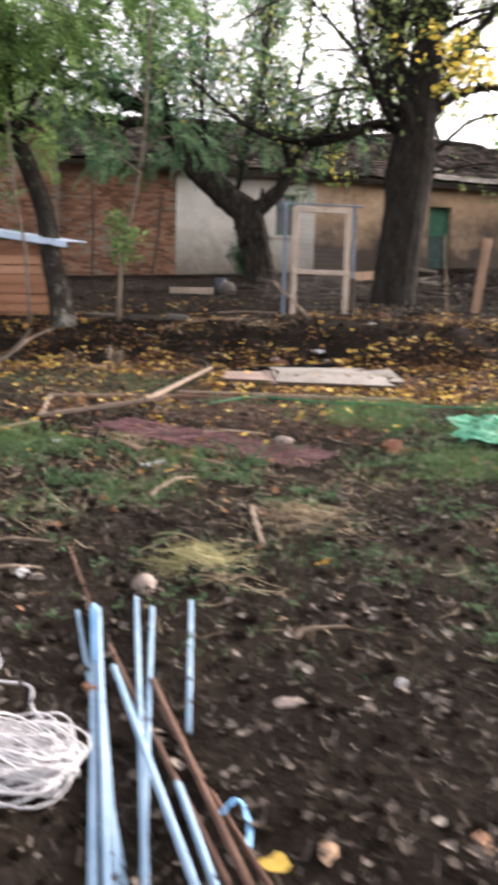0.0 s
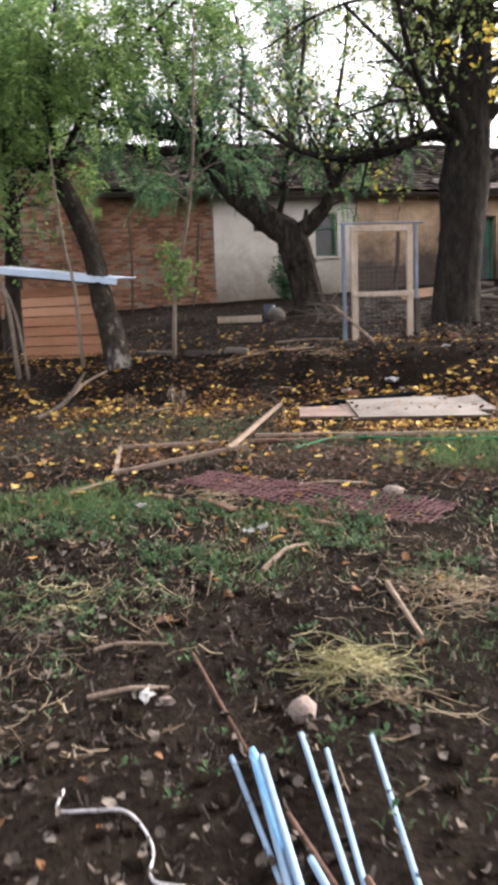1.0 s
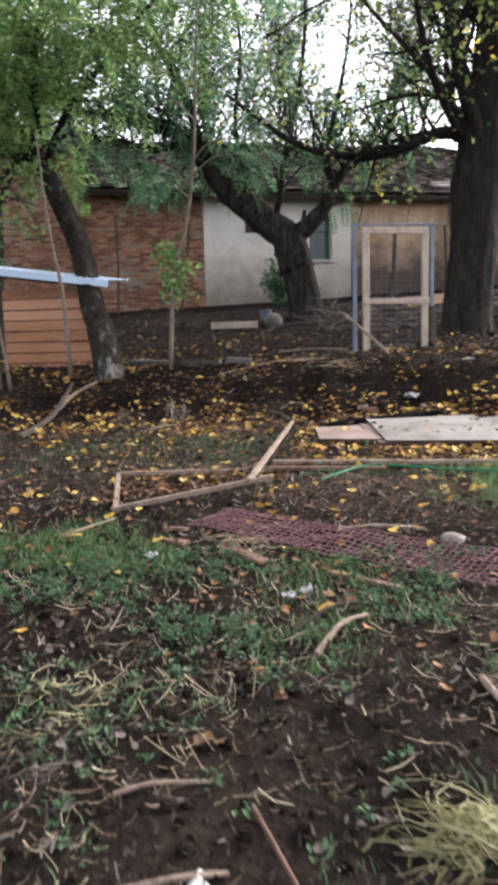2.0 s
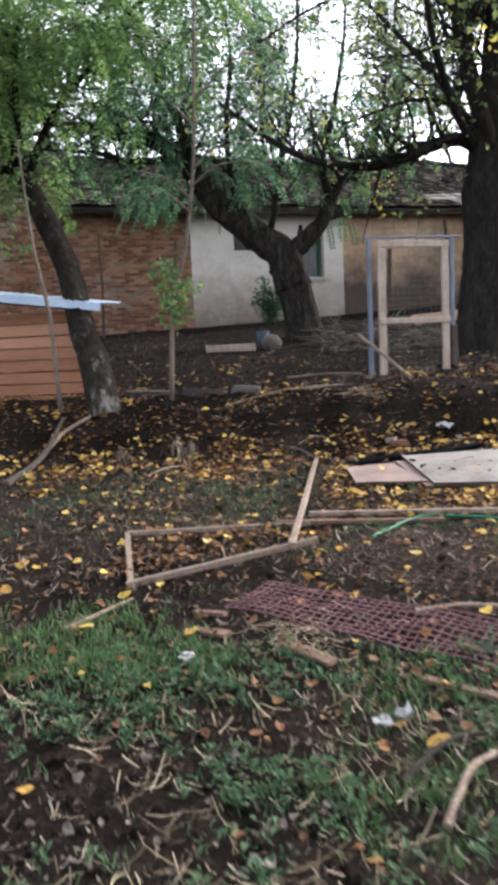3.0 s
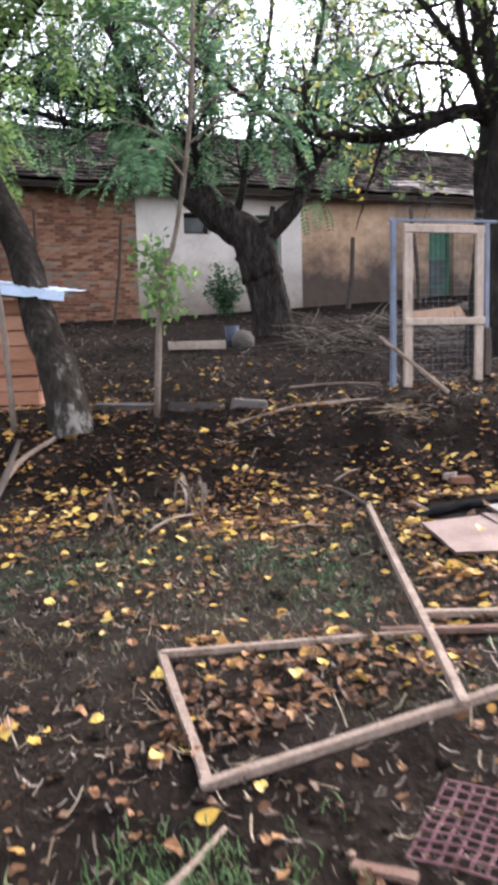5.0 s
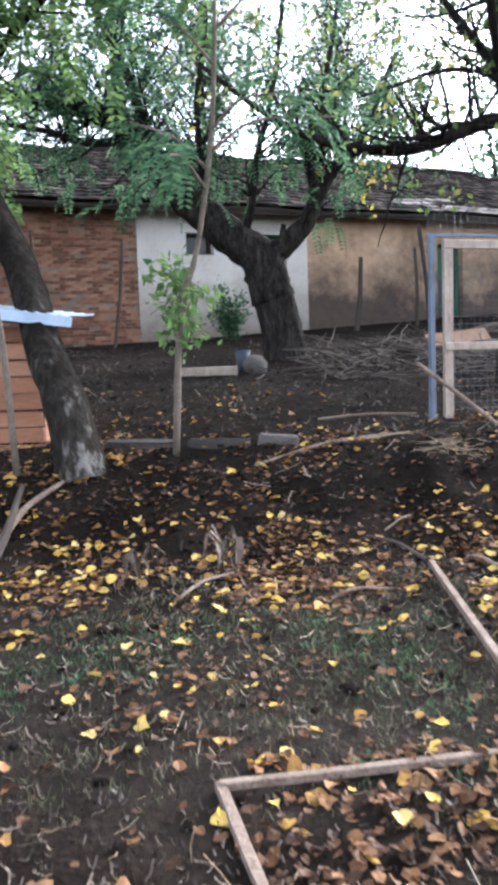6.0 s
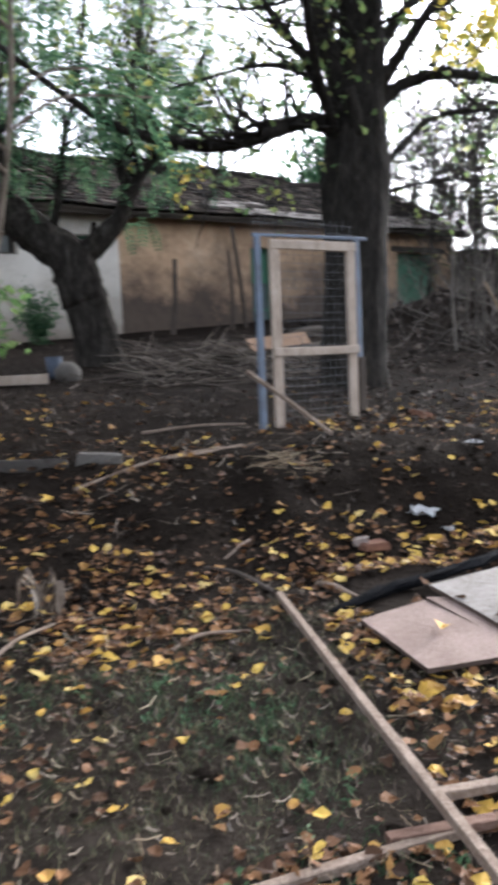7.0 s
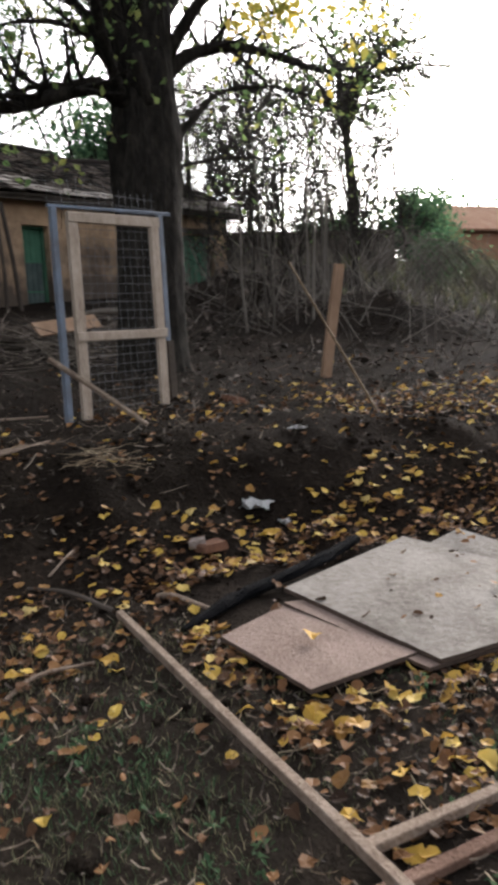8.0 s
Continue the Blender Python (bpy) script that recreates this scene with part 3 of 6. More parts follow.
for k in range(8):
    part("board", wbox(Geo(), 13.83 + k * 0.2, 14.01 + k * 0.2, 0.27, 0.298, 3.4, 5.24, 0.006), GREEN, w)
part("lintel", wbox(Geo(), 13.5, 15.75, -0.03, 0.2, 5.33, 5.5, 0.01), BEAM, w)

# bricks: the run next to the plaster one by one, the rest joined
def bricks():
    pieces, rest = [], Geo()
    proto = Geo().box(Matrix(), 0.24, 0.10, 0.064, 0.006, 0.003).mesh("brick")
    proto.materials.append(BRICK)
    protos = [proto]
    for k in range(3):
        p = Geo().box(Matrix(), 0.24 + 0.004 * k, 0.10, 0.062 + 0.002 * k, 0.008, 0.005).mesh("brick")
        p.materials.append(BRICK)
        protos.append(p)
    for lo, hi, front, top, base in ((-3.45, 0.0, 0.03, 5.9, 2.7), (-13.0, -3.45, -0.22, 6.9, 2.6)):
        row = 0
        z = base
        while z < top:
            u = lo + (0.125 if row % 2 else 0.0)
            while u + 0.25 <= hi + 0.05:
                worn = vnoise(u * 0.8 + 3, z * 1.1)
                if rng.random() > (0.30 if worn > 0.15 else 0.06):
                    off = front + 0.038 - 0.014 + rng.normal() * 0.006 + max(0, worn) * 0.03
                    m = pose(0, 0, 0, rng.normal() * 1.2, rng.normal() * 0.8, 24.0 + rng.normal() * 1.0)
                    m.translation = wp(u + 0.12, off, z + 0.032 + 0.02 * math.sin(u * 0.7))
                    if lo > -4 and 3.55 < z < 5.25 and u > -3.2:
                        pieces.append((protos[rng.integers(4)], m))
                    else:
                        rest.box(m, 0.235 + rng.normal() * 0.006, 0.10, 0.062, 0.0, 0.004)
                u += 0.25
            z += 0.075
            row += 1
    for me, m in pieces[:300]:
        ob = new("brick", me)
        ob.parent = brick_core
        ob.matrix_basis = Matrix.Translation(-base_of(brick_core)) @ m
    for me, m in pieces[300:]:
        rest.box(m, 0.235, 0.10, 0.062, 0.0, 0.004)
    part("bricks", rest, BRICK, brick_core, kind="stuff")


def tiles():
    pieces, rest, pale = [], Geo(), Geo()
    bend = []
    for k in range(4):
        g = Geo()
        x, y = 0.105 + 0.004 * k, 0.19
        g.add([(-x, -y, 0.01), (0, -y - 0.01, 0.024), (x, -y, 0.01), (x, y, 0), (0, y, 0.012), (-x, y, 0), (-x, -y, -0.01), (x, -y, -0.01)],
              [(0, 1, 4, 5), (1, 2, 3, 4), (6, 7, 2, 1, 0), (6, 0, 5), (7, 3, 2)])
        me = g.mesh("tile")
        me.materials.append(TILE)
        bend.append((me, g))
    slope = math.degrees(math.atan2(RIDGE - EAVE, 3.8))
    rows = 15
    for r in range(rows):
        s = (r + 0.3) / rows
        for u in np.arange(-3.3 + (0.1 if r % 2 else 0), 16.5, 0.205):
            if rng.random() < 0.02:
                continue
            m = pose(0, 0, 0, slope - 6 + rng.normal() * 2.0, rng.normal() * 2.5, 24.0 + rng.normal() * 2)
            m.translation = roof_point(u, s) + Vector((0, 0, 0.028 + abs(rng.normal()) * 0.008))
            me, g = bend[rng.integers(4)]
            light = r < 4 and 7.0 < u < 16.6 and vnoise(u * 0.7, r * 0.4) > -0.28
            if not light and 4 < u < 8.9 and r < 15 and len(pieces) < 300:
                pieces.append((me, m))
            else:
                (pale if light else rest).add([m @ Vector(p) for p in g.v], g.f)
    for me, m in pieces:
        ob = new("tile", me)
        ob.parent = roof
        ob.matrix_basis = Matrix.Translation(-base_of(roof)) @ m
    part("tiles", rest, TILE, roof, kind="stuff")
    part("pale_tiles", pale, TILE_PALE, roof, "bleached eave tiles", kind="stuff")


bricks()
tiles()

# ================= far side: low wall, far house, hedge =================
fw = thing("low_wall", (12, 36, 4), "low dark boundary wall behind the thicket", "wall", kind="structure")
m, ln = bar_pose((8.6, 33.8, 4.2), (18.0, 36.0, 4.6))
part("wall_body", Geo().box(m, 0.3, ln, 3.0, 0.02, 0.02), BEAM, fw)


def far_house():
    h = thing("far_house", (56, 73, 7.0), "distant small brick house with a red tiled roof", "house")
    z0, z1 = 4.5, 10.4
    part("wall", Geo().box(pose(57, 74, (z0 + z1) / 2), 12, 8, z1 - z0), BRICK, h)
    g = Geo()
    for s in (-1, 1):
        g.add([(50.2, 74 + s * 4.8, 10.2), (63.8, 74 + s * 4.8, 10.2), (63.8, 74, 13.0), (50.2, 74, 13.0), (50.2, 74 + s * 4.8, 10.4), (63.8, 74 + s * 4.8, 10.4), (63.8, 74, 13.2), (50.2, 74, 13.2)],
              [(0, 1, 2, 3), (7, 6, 5, 4), (0, 4, 5, 1), (0, 3, 7, 4), (1, 5, 6, 2)])
    part("roof", g, BRICK, h, "red clay tiled roof")
    for y in (71.2, 74.6):
        w = part("window", Geo().box(pose(50.98, y, 8.9), 0.06, 1.0, 1.3), GLASS_DARK, h)
        part("frame", Geo().box(pose(50.97, y, 9.6), 0.1, 1.2, 0.12).box(pose(50.97, y, 8.2), 0.1, 1.2, 0.12).box(pose(50.97, y - 0.55, 8.9), 0.1, 0.1, 1.28).box(pose(50.97, y + 0.55, 8.9), 0.1, 0.1, 1.28), WOOD, w)


far_house()

# ================= trees =================
def rand_dir():
    v = rng.normal(size=3)
    return Vector(v / np.linalg.norm(v))


def smooth_line(pts, steps=4):
    """A Catmull-Rom line through the points."""
    p = [Vector(q) for q in pts]
    p = [p[0] * 2 - p[1]] + p + [p[-1] * 2 - p[-2]]
    out = []
    for i in range(1, len(p) - 2):
        for k in range(steps):
            t = k / steps
            a, b, c, d = p[i - 1], p[i], p[i + 1], p[i + 2]
            out.append(0.5 * ((2 * b) + (c - a) * t + (2 * a - 5 * b + 4 * c - d) * t * t + (3 * b - a - 3 * c + d) * t ** 3))
    out.append(p[-2])
    return out


def leaflet(geo, p, d, n, size, wide=0.5):
    """One leaf blade, folded a little along its midrib."""
    s = d.cross(n).normalized() * size * wide * 0.5
    dn = n * (size * 0.10)
    a, b = p + d * size * 0.5, p + d * size
    geo.add([p, a + s + dn, b - n * size * 0.12, a - s + dn], [(0, 1, 2), (0, 2, 3)])


def spray(geo, p, d, length, pairs, size):
    """A feathered leaf: a drooping stalk with paired leaflets."""
    side = d.cross(Vector((0, 0, 1)))
    side = side.normalized() if side.length > 0.05 else Vector((1, 0, 0))
    q = p.copy()
    step = length / pairs
    for i in range(pairs):
        d = (d + Vector((0, 0, -0.10))).normalized()
        q = q + d * step
        nrm = side.cross(d).normalized()
        for s in (-1, 1):
            leaflet(geo, q, (side * s + d * 0.55 + rand_dir() * 0.15).normalized(), nrm, size * (0.75 + 0.5 * math.sin(math.pi * (i + 1) / (pairs + 1))), 0.42)


def twigs(wood, leaf, p, d, length, r, depth, density, size, mode, droop=0.0, fine=0.0035):
    """A branch with its side shoots; leaves on the thin ends."""
    n = max(3, int(length / 0.16))
    pts, rad = [p], [r]
    q = p
    for i in range(n):
        d = (d + rand_dir() * 0.19 + Vector((0, 0, 0.05 - droop))).normalized()
        q = q + d * (length / n)
        pts.append(q)
        rad.append(max(fine, r * (1 - 0.8 * (i + 1) / n)))
        if depth > 0 and i > 0 and rng.random() < 0.62:
            side = (d * 0.5 + rand_dir() * 0.9).normalized()
            twigs(wood, leaf, q, side, length * (0.35 + 0.3 * rng.random()), rad[-1] * 0.62, depth - 1, density, size, mode, droop, fine)
        if depth <= 1 and leaf is not None:
            for _ in range(rng.poisson(density)):
                ld = (d * 0.4 + rand_dir() + Vector((0, 0, -0.25))).normalized()
                if mode == "spray":
                    spray(leaf, q, ld, size * 5.5, 8, size)
                else:
                    leaflet(leaf, q + rand_dir() * 0.07, ld, rand_dir(), size * (0.6 + 0.7 * rng.random()), 0.62)
    wood.tube(pts, rad, 5 if r > 0.02 else 3)


def limb(wood, leaf, pts, r0, r1, shoots, length, density, size, mode="leaf", start=0.3, depth=1, lift=0.3, n=9, droop=0.0, fine=0.0035):
    tree = None
    if isinstance(wood, tuple):
        tree, bark = wood
        wood = Geo()
    line = smooth_line(pts)
    k = len(line)
    wood.tube(line, [r0 + (r1 - r0) * (i / (k - 1)) ** 0.8 for i in range(k)], n, 0.06)
    for _ in range(shoots):
        t = start + (1 - start) * rng.random()
        i = min(k - 2, int(t * (k - 1)))
        d = (line[i + 1] - line[i]).normalized()
        side = (d * 0.5 + rand_dir() * 0.9 + Vector((0, 0, lift))).normalized()
        r = (r0 + (r1 - r0) * t) * 0.38
        twigs(wood, leaf, line[i], side, length * (0.6 + 0.7 * rng.random()), max(0.008, min(r, 0.035)), depth, density, size, mode, droop, fine)
    if tree:
        part("limb", wood, bark, tree, smooth=True)
    return line


def trunk(geo, pts, radii, n=14, flare=1.5, ridges=0.07):
    """A bole with bark ridges and root flare."""
    line = smooth_line(pts, 6)
    k = len(line)
    rs = np.interp(np.linspace(0, 1, k), np.linspace(0, 1, len(radii)), radii)
    up = Vector((1, 0, 0))
    vs, fs = [], []
    lobes = rng.random(n) * ridges * 2
    for i, p in enumerate(line):
        d = (line[min(i + 1, k - 1)] - line[max(i - 1, 0)]).normalized()
        a = d.cross(up).normalized()
        b = a.cross(d)
        fl = 1 + (flare - 1) * math.exp(-i / 2.2)
        for j in range(n):
            w = 2 * math.pi * j / n
            r = rs[i] * (1 + (lobes[j] - ridges) + rng.normal() * 0.035) * (1 + (fl - 1) * (0.7 + 0.6 * math.sin(j * 2.4) ** 2))
            vs.append(p + a * (math.cos(w) * r) + b * (math.sin(w) * r))
    fs = [(i * n + j, i * n + (j + 1) % n, (i + 1) * n + (j + 1) % n, (i + 1) * n + j) for i in range(k - 1) for j in range(n)]
    fs.append(tuple(range((k - 1) * n, k * n)))
    geo.add(vs, fs)
    return line


def big_tree():
    base = gp(0.06, 16.35)

    def lean(p):
        k = min(1.3, max(0.0, (p[2] - 1.9) / 2.7))
        return (p[0] + 0.19 * k, p[1] + 0.48 * k, p[2])

    def bough(w, lf, pts, *args, **kw):
        return limb(w, lf, [lean(p) for p in pts], *args, **kw)
    t = thing("mulberry_tree", base, "large dark-barked tree with thin yellowing leaves beside the gate", "tree")
    bole, leaf = Geo(), Geo()
    wood = (t, BARK)
    trunk(bole, [base - Vector((0, 0, 0.15))] + [lean(p) for p in ((0.07, 16.35, 2.6), (0.10, 16.33, 3.6), (0.12, 16.32, 4.6), (0.17, 16.3, 5.7), (0.26, 16.36, 6.8), (0.32, 16.45, 8.0))], [0.40, 0.38, 0.37, 0.42, 0.32, 0.26, 0.2], 44, 1.1, 0.12)
    part("trunk", bole, BARK, t, "thick furrowed dark trunk", True)
    a = dict(density=0.5, size=0.11, depth=2, fine=0.005)
    bough(wood, leaf, [(0.19, 16.30, 5.39), (0.34, 16.36, 6.53), (0.50, 16.53, 8.14), (0.59, 16.99, 10.20)], 0.22, 0.08, 48, 1.7, start=0.25, **a)
    bough(wood, leaf, [(0.13, 16.30, 5.16), (-0.24, 16.30, 6.30), (-0.50, 16.42, 7.68), (-1.02, 16.65, 9.51)], 0.2, 0.06, 42, 1.7, start=0.25, **a)
    bough(wood, leaf, [(0.02, 16.30, 5.10), (-0.50, 16.19, 5.33), (-1.11, 16.07, 5.12), (-1.65, 16.07, 4.97), (-2.39, 16.19, 5.06), (-3.08, 16.30, 5.33), (-3.65, 16.42, 5.73), (-4.34, 16.53, 6.30)], 0.13, 0.03, 34, 1.1, start=0.2, lift=0.5, **a)
    bough(wood, leaf, [(0.02, 16.30, 5.27), (-0.39, 16.19, 5.73), (-0.61, 16.07, 6.07), (-1.25, 15.85, 6.76), (-2.05, 15.62, 7.56)], 0.10, 0.025, 28, 1.2, start=0.3, **a)
    bough(wood, leaf, [(-0.10, 16.30, 5.04), (-0.67, 15.39, 5.84), (-1.02, 14.47, 6.76), (-1.13, 13.44, 7.56)], 0.09, 0.02, 9, 1.0, start=0.45, **a)
    bough(wood, leaf, [(0.36, 16.30, 5.50), (0.76, 16.30, 5.82), (1.34, 16.30, 5.98), (1.97, 16.30, 5.94), (2.77, 16.42, 5.84), (3.80, 16.76, 6.07)], 0.12, 0.02, 28, 1.0, start=0.25, **a)
    bough(wood, leaf, [(0.47, 16.30, 4.75), (0.82, 16.30, 5.10), (1.19, 16.30, 5.41), (1.97, 16.30, 5.53), (2.88, 16.42, 5.41), (3.57, 16.53, 5.21)], 0.055, 0.012, 20, 0.8, start=0.35, **a)
    bough(wood, leaf, [(0.47, 16.30, 4.41), (1.05, 16.42, 4.56), (1.74, 16.53, 4.64), (2.42, 16.65, 4.58)], 0.03, 0.008, 11, 0.6, start=0.3, **a)
    bough(wood, leaf, [(0.42, 16.30, 5.73), (0.93, 15.85, 6.53), (1.51, 15.16, 7.22), (1.97, 14.47, 7.91)], 0.10, 0.02, 11, 1.1, start=0.45, **a)
    bough(wood, leaf, [(0.30, 16.30, 6.07), (1.05, 16.76, 6.99), (1.97, 17.22, 7.91), (3.00, 17.91, 8.60)], 0.11, 0.02, 31, 1.3, start=0.3, **a)
    # arching side limb, a broken stub, a fork of the long limb, and long hanging shoots
    bough(wood, leaf, [(0.02, 16.2, 5.2), (-0.27, 16.1, 5.6), (-0.76, 16.0, 5.9), (-1.34, 15.95, 5.9), (-1.82, 15.9, 5.75), (-2.3, 15.9, 5.62)], 0.05, 0.010, 14, 0.8, start=0.25, density=0.8, size=0.10, depth=2, fine=0.005)
    bough(wood, leaf, [(0.10, 16.05, 5.10), (-0.02, 15.95, 5.42), (-0.10, 15.9, 5.66)], 0.11, 0.085, 0, 0.5, start=0.5, **a)
    bough(wood, leaf, [(-0.72, 16.12, 5.24), (-1.1, 16.05, 5.27), (-1.5, 16.1, 5.15), (-1.72, 16.1, 5.07)], 0.045, 0.02, 8, 0.6, start=0.4, **a)
    bough(wood, leaf, [(-0.5, 16.4, 7.5), (-1.5, 16.2, 7.8), (-2.6, 16.2, 7.6), (-3.6, 16.2, 7.1)], 0.05, 0.012, 8, 1.7, start=0.2, lift=-0.9, droop=0.10, density=0.5, size=0.10, depth=2, fine=0.005)
    bough(wood, leaf, [(0.4, 16.4, 6.9), (1.3, 16.4, 7.3), (2.4, 16.5, 7.3), (3.6, 16.7, 6.8)], 0.05, 0.012, 8, 1.4, start=0.25, lift=-0.9, droop=0.10, density=0.35, size=0.11, depth=2, fine=0.005)
    part("crown", leaf, LEAF_TURN, t, "sparse green and yellow leaves", kind="stuff")
    gold = Geo()
    limb(wood, gold, [(1.15, 16.3, 6.5), (1.3, 15.2, 6.35), (1.25, 14.3, 5.95), (1.45, 13.7, 5.6)], 0.04, 0.010, 16, 0.7, start=0.35, lift=-0.3, droop=0.06, density=1.6, size=0.12, depth=1, fine=0.004)
    limb(wood, gold, [(0.95, 16.2, 6.2), (0.75, 15.3, 6.1), (0.62, 14.6, 5.85)], 0.03, 0.010, 9, 0.6, start=0.4, lift=-0.3, droop=0.06, density=1.6, size=0.11, depth=1, fine=0.004)
    part("crown", gold, LEAF_GOLD, t, "hanging golden yellow leaves", kind="stuff")


def walnut_tree():
    base = gp(-3.0, 20.4)
    t = thing("walnut_tree", base, "leaning old walnut tree with forked grey trunk and feathered leaves", "tree")
    bole, leaf = Geo(), Geo()
    wood = (t, BARK)
    trunk(bole, [base - Vector((0, 0, 0.15)), (-3.13, 20.35, 3.03), (-3.29, 20.35, 3.64), (-3.42, 20.35, 4.20)], [0.36, 0.33, 0.36, 0.34], 40, 1.25, 0.13)
    part("trunk", bole, BARK_WALNUT, t, "ridged leaning trunk", True)
    # broken stubs at the fork
    for p, q, r in (((-3.11, 20.15, 4.16), (-3.02, 20.10, 4.63), 0.07), ((-3.71, 20.15, 4.29), (-3.78, 20.05, 4.63), 0.06)):
        part("stub", Geo().tube([p, q], [r, r * 0.7], 9, 0.1), BARK_WALNUT, t)
    a = dict(density=0.28, size=0.10, mode="spray", depth=1)
    limb((t, BARK_WALNUT), leaf, [(-3.23, 20.35, 3.37), (-3.46, 20.35, 4.09), (-3.89, 20.35, 4.44), (-4.31, 20.30, 4.80), (-4.79, 20.25, 5.25), (-5.17, 20.20, 5.77)], 0.37, 0.25, 5, 1.0, start=0.65, n=24, **a)
    limb(wood, leaf, [(-5.14, 20.20, 5.72), (-5.55, 20.15, 6.19), (-6.17, 20.05, 6.59), (-6.98, 19.85, 6.79), (-8.04, 19.65, 6.95), (-9.23, 19.45, 7.37)], 0.24, 0.05, 46, 1.5, start=0.1, **a)
    limb((t, BARK_WALNUT), leaf, [(-3.21, 20.35, 3.48), (-3.30, 20.35, 4.03), (-2.97, 20.35, 4.34), (-2.63, 20.35, 4.68), (-2.43, 20.40, 5.11)], 0.27, 0.12, 3, 0.9, start=0.65, n=16, **a)
    limb(wood, leaf, [(-2.44, 20.40, 5.06), (-2.19, 20.45, 5.47), (-1.77, 20.55, 5.85), (-1.44, 20.65, 6.52), (-0.97, 20.75, 7.59)], 0.12, 0.035, 22, 1.2, start=0.2, **a)
    limb(wood, leaf, [(-4.79, 20.25, 5.28), (-5.26, 20.05, 6.17), (-5.54, 19.85, 7.07), (-6.02, 19.65, 8.15), (-6.41, 19.45, 9.57)], 0.14, 0.03, 30, 1.4, start=0.15, **a)
    limb(wood, leaf, [(-3.78, 20.35, 4.32), (-3.58, 20.25, 4.95), (-3.45, 20.15, 5.77), (-3.16, 20.05, 6.78), (-2.94, 19.95, 8.26), (-2.94, 19.85, 9.51)], 0.085, 0.025, 26, 1.3, start=0.25, **a)
    limb(wood, leaf, [(-4.31, 20.25, 4.82), (-4.38, 19.85, 5.65), (-4.38, 19.45, 6.58), (-4.16, 19.05, 7.81), (-4.35, 18.75, 9.02)], 0.075, 0.022, 26, 1.3, start=0.2, **a)
    limb(wood, leaf, [(-5.55, 20.15, 6.19), (-6.31, 19.85, 6.07), (-7.08, 19.55, 6.25), (-8.11, 19.15, 6.31)], 0.10, 0.025, 22, 1.2, start=0.2, **a)
    limb(wood, leaf, [(-2.43, 20.40, 5.11), (-2.56, 20.25, 5.85), (-2.31, 20.15, 6.75), (-2.05, 20.05, 8.04), (-1.96, 19.95, 9.19)], 0.10, 0.02, 24, 1.2, start=0.2, **a)
    part("crown", leaf, LEAF_DEEP, t, "dark green feathered leaves", kind="stuff")
    gold = Geo()
    limb(wood, gold, [(-2.05, 20.5, 5.7), (-1.75, 20.9, 5.6), (-1.45, 21.3, 5.4)], 0.025, 0.008, 8, 0.45, start=0.4, lift=-0.2, density=1.6, size=0.11, depth=1)
    part("crown", gold, LEAF_GOLD, t, "yellowing leaves on a low twig", kind="stuff")


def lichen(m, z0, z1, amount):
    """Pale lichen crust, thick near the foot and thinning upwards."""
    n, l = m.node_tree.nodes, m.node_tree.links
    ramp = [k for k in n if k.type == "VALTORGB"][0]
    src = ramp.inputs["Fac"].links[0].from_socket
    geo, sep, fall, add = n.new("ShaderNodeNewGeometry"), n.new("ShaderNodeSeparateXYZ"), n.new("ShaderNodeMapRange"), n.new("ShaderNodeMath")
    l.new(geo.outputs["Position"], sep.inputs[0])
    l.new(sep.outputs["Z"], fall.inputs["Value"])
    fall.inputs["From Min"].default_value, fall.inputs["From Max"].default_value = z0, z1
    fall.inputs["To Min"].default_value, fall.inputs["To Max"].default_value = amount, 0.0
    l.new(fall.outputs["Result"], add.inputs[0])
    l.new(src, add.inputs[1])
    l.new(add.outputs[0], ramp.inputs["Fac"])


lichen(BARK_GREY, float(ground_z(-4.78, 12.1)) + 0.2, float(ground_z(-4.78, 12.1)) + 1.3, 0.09)


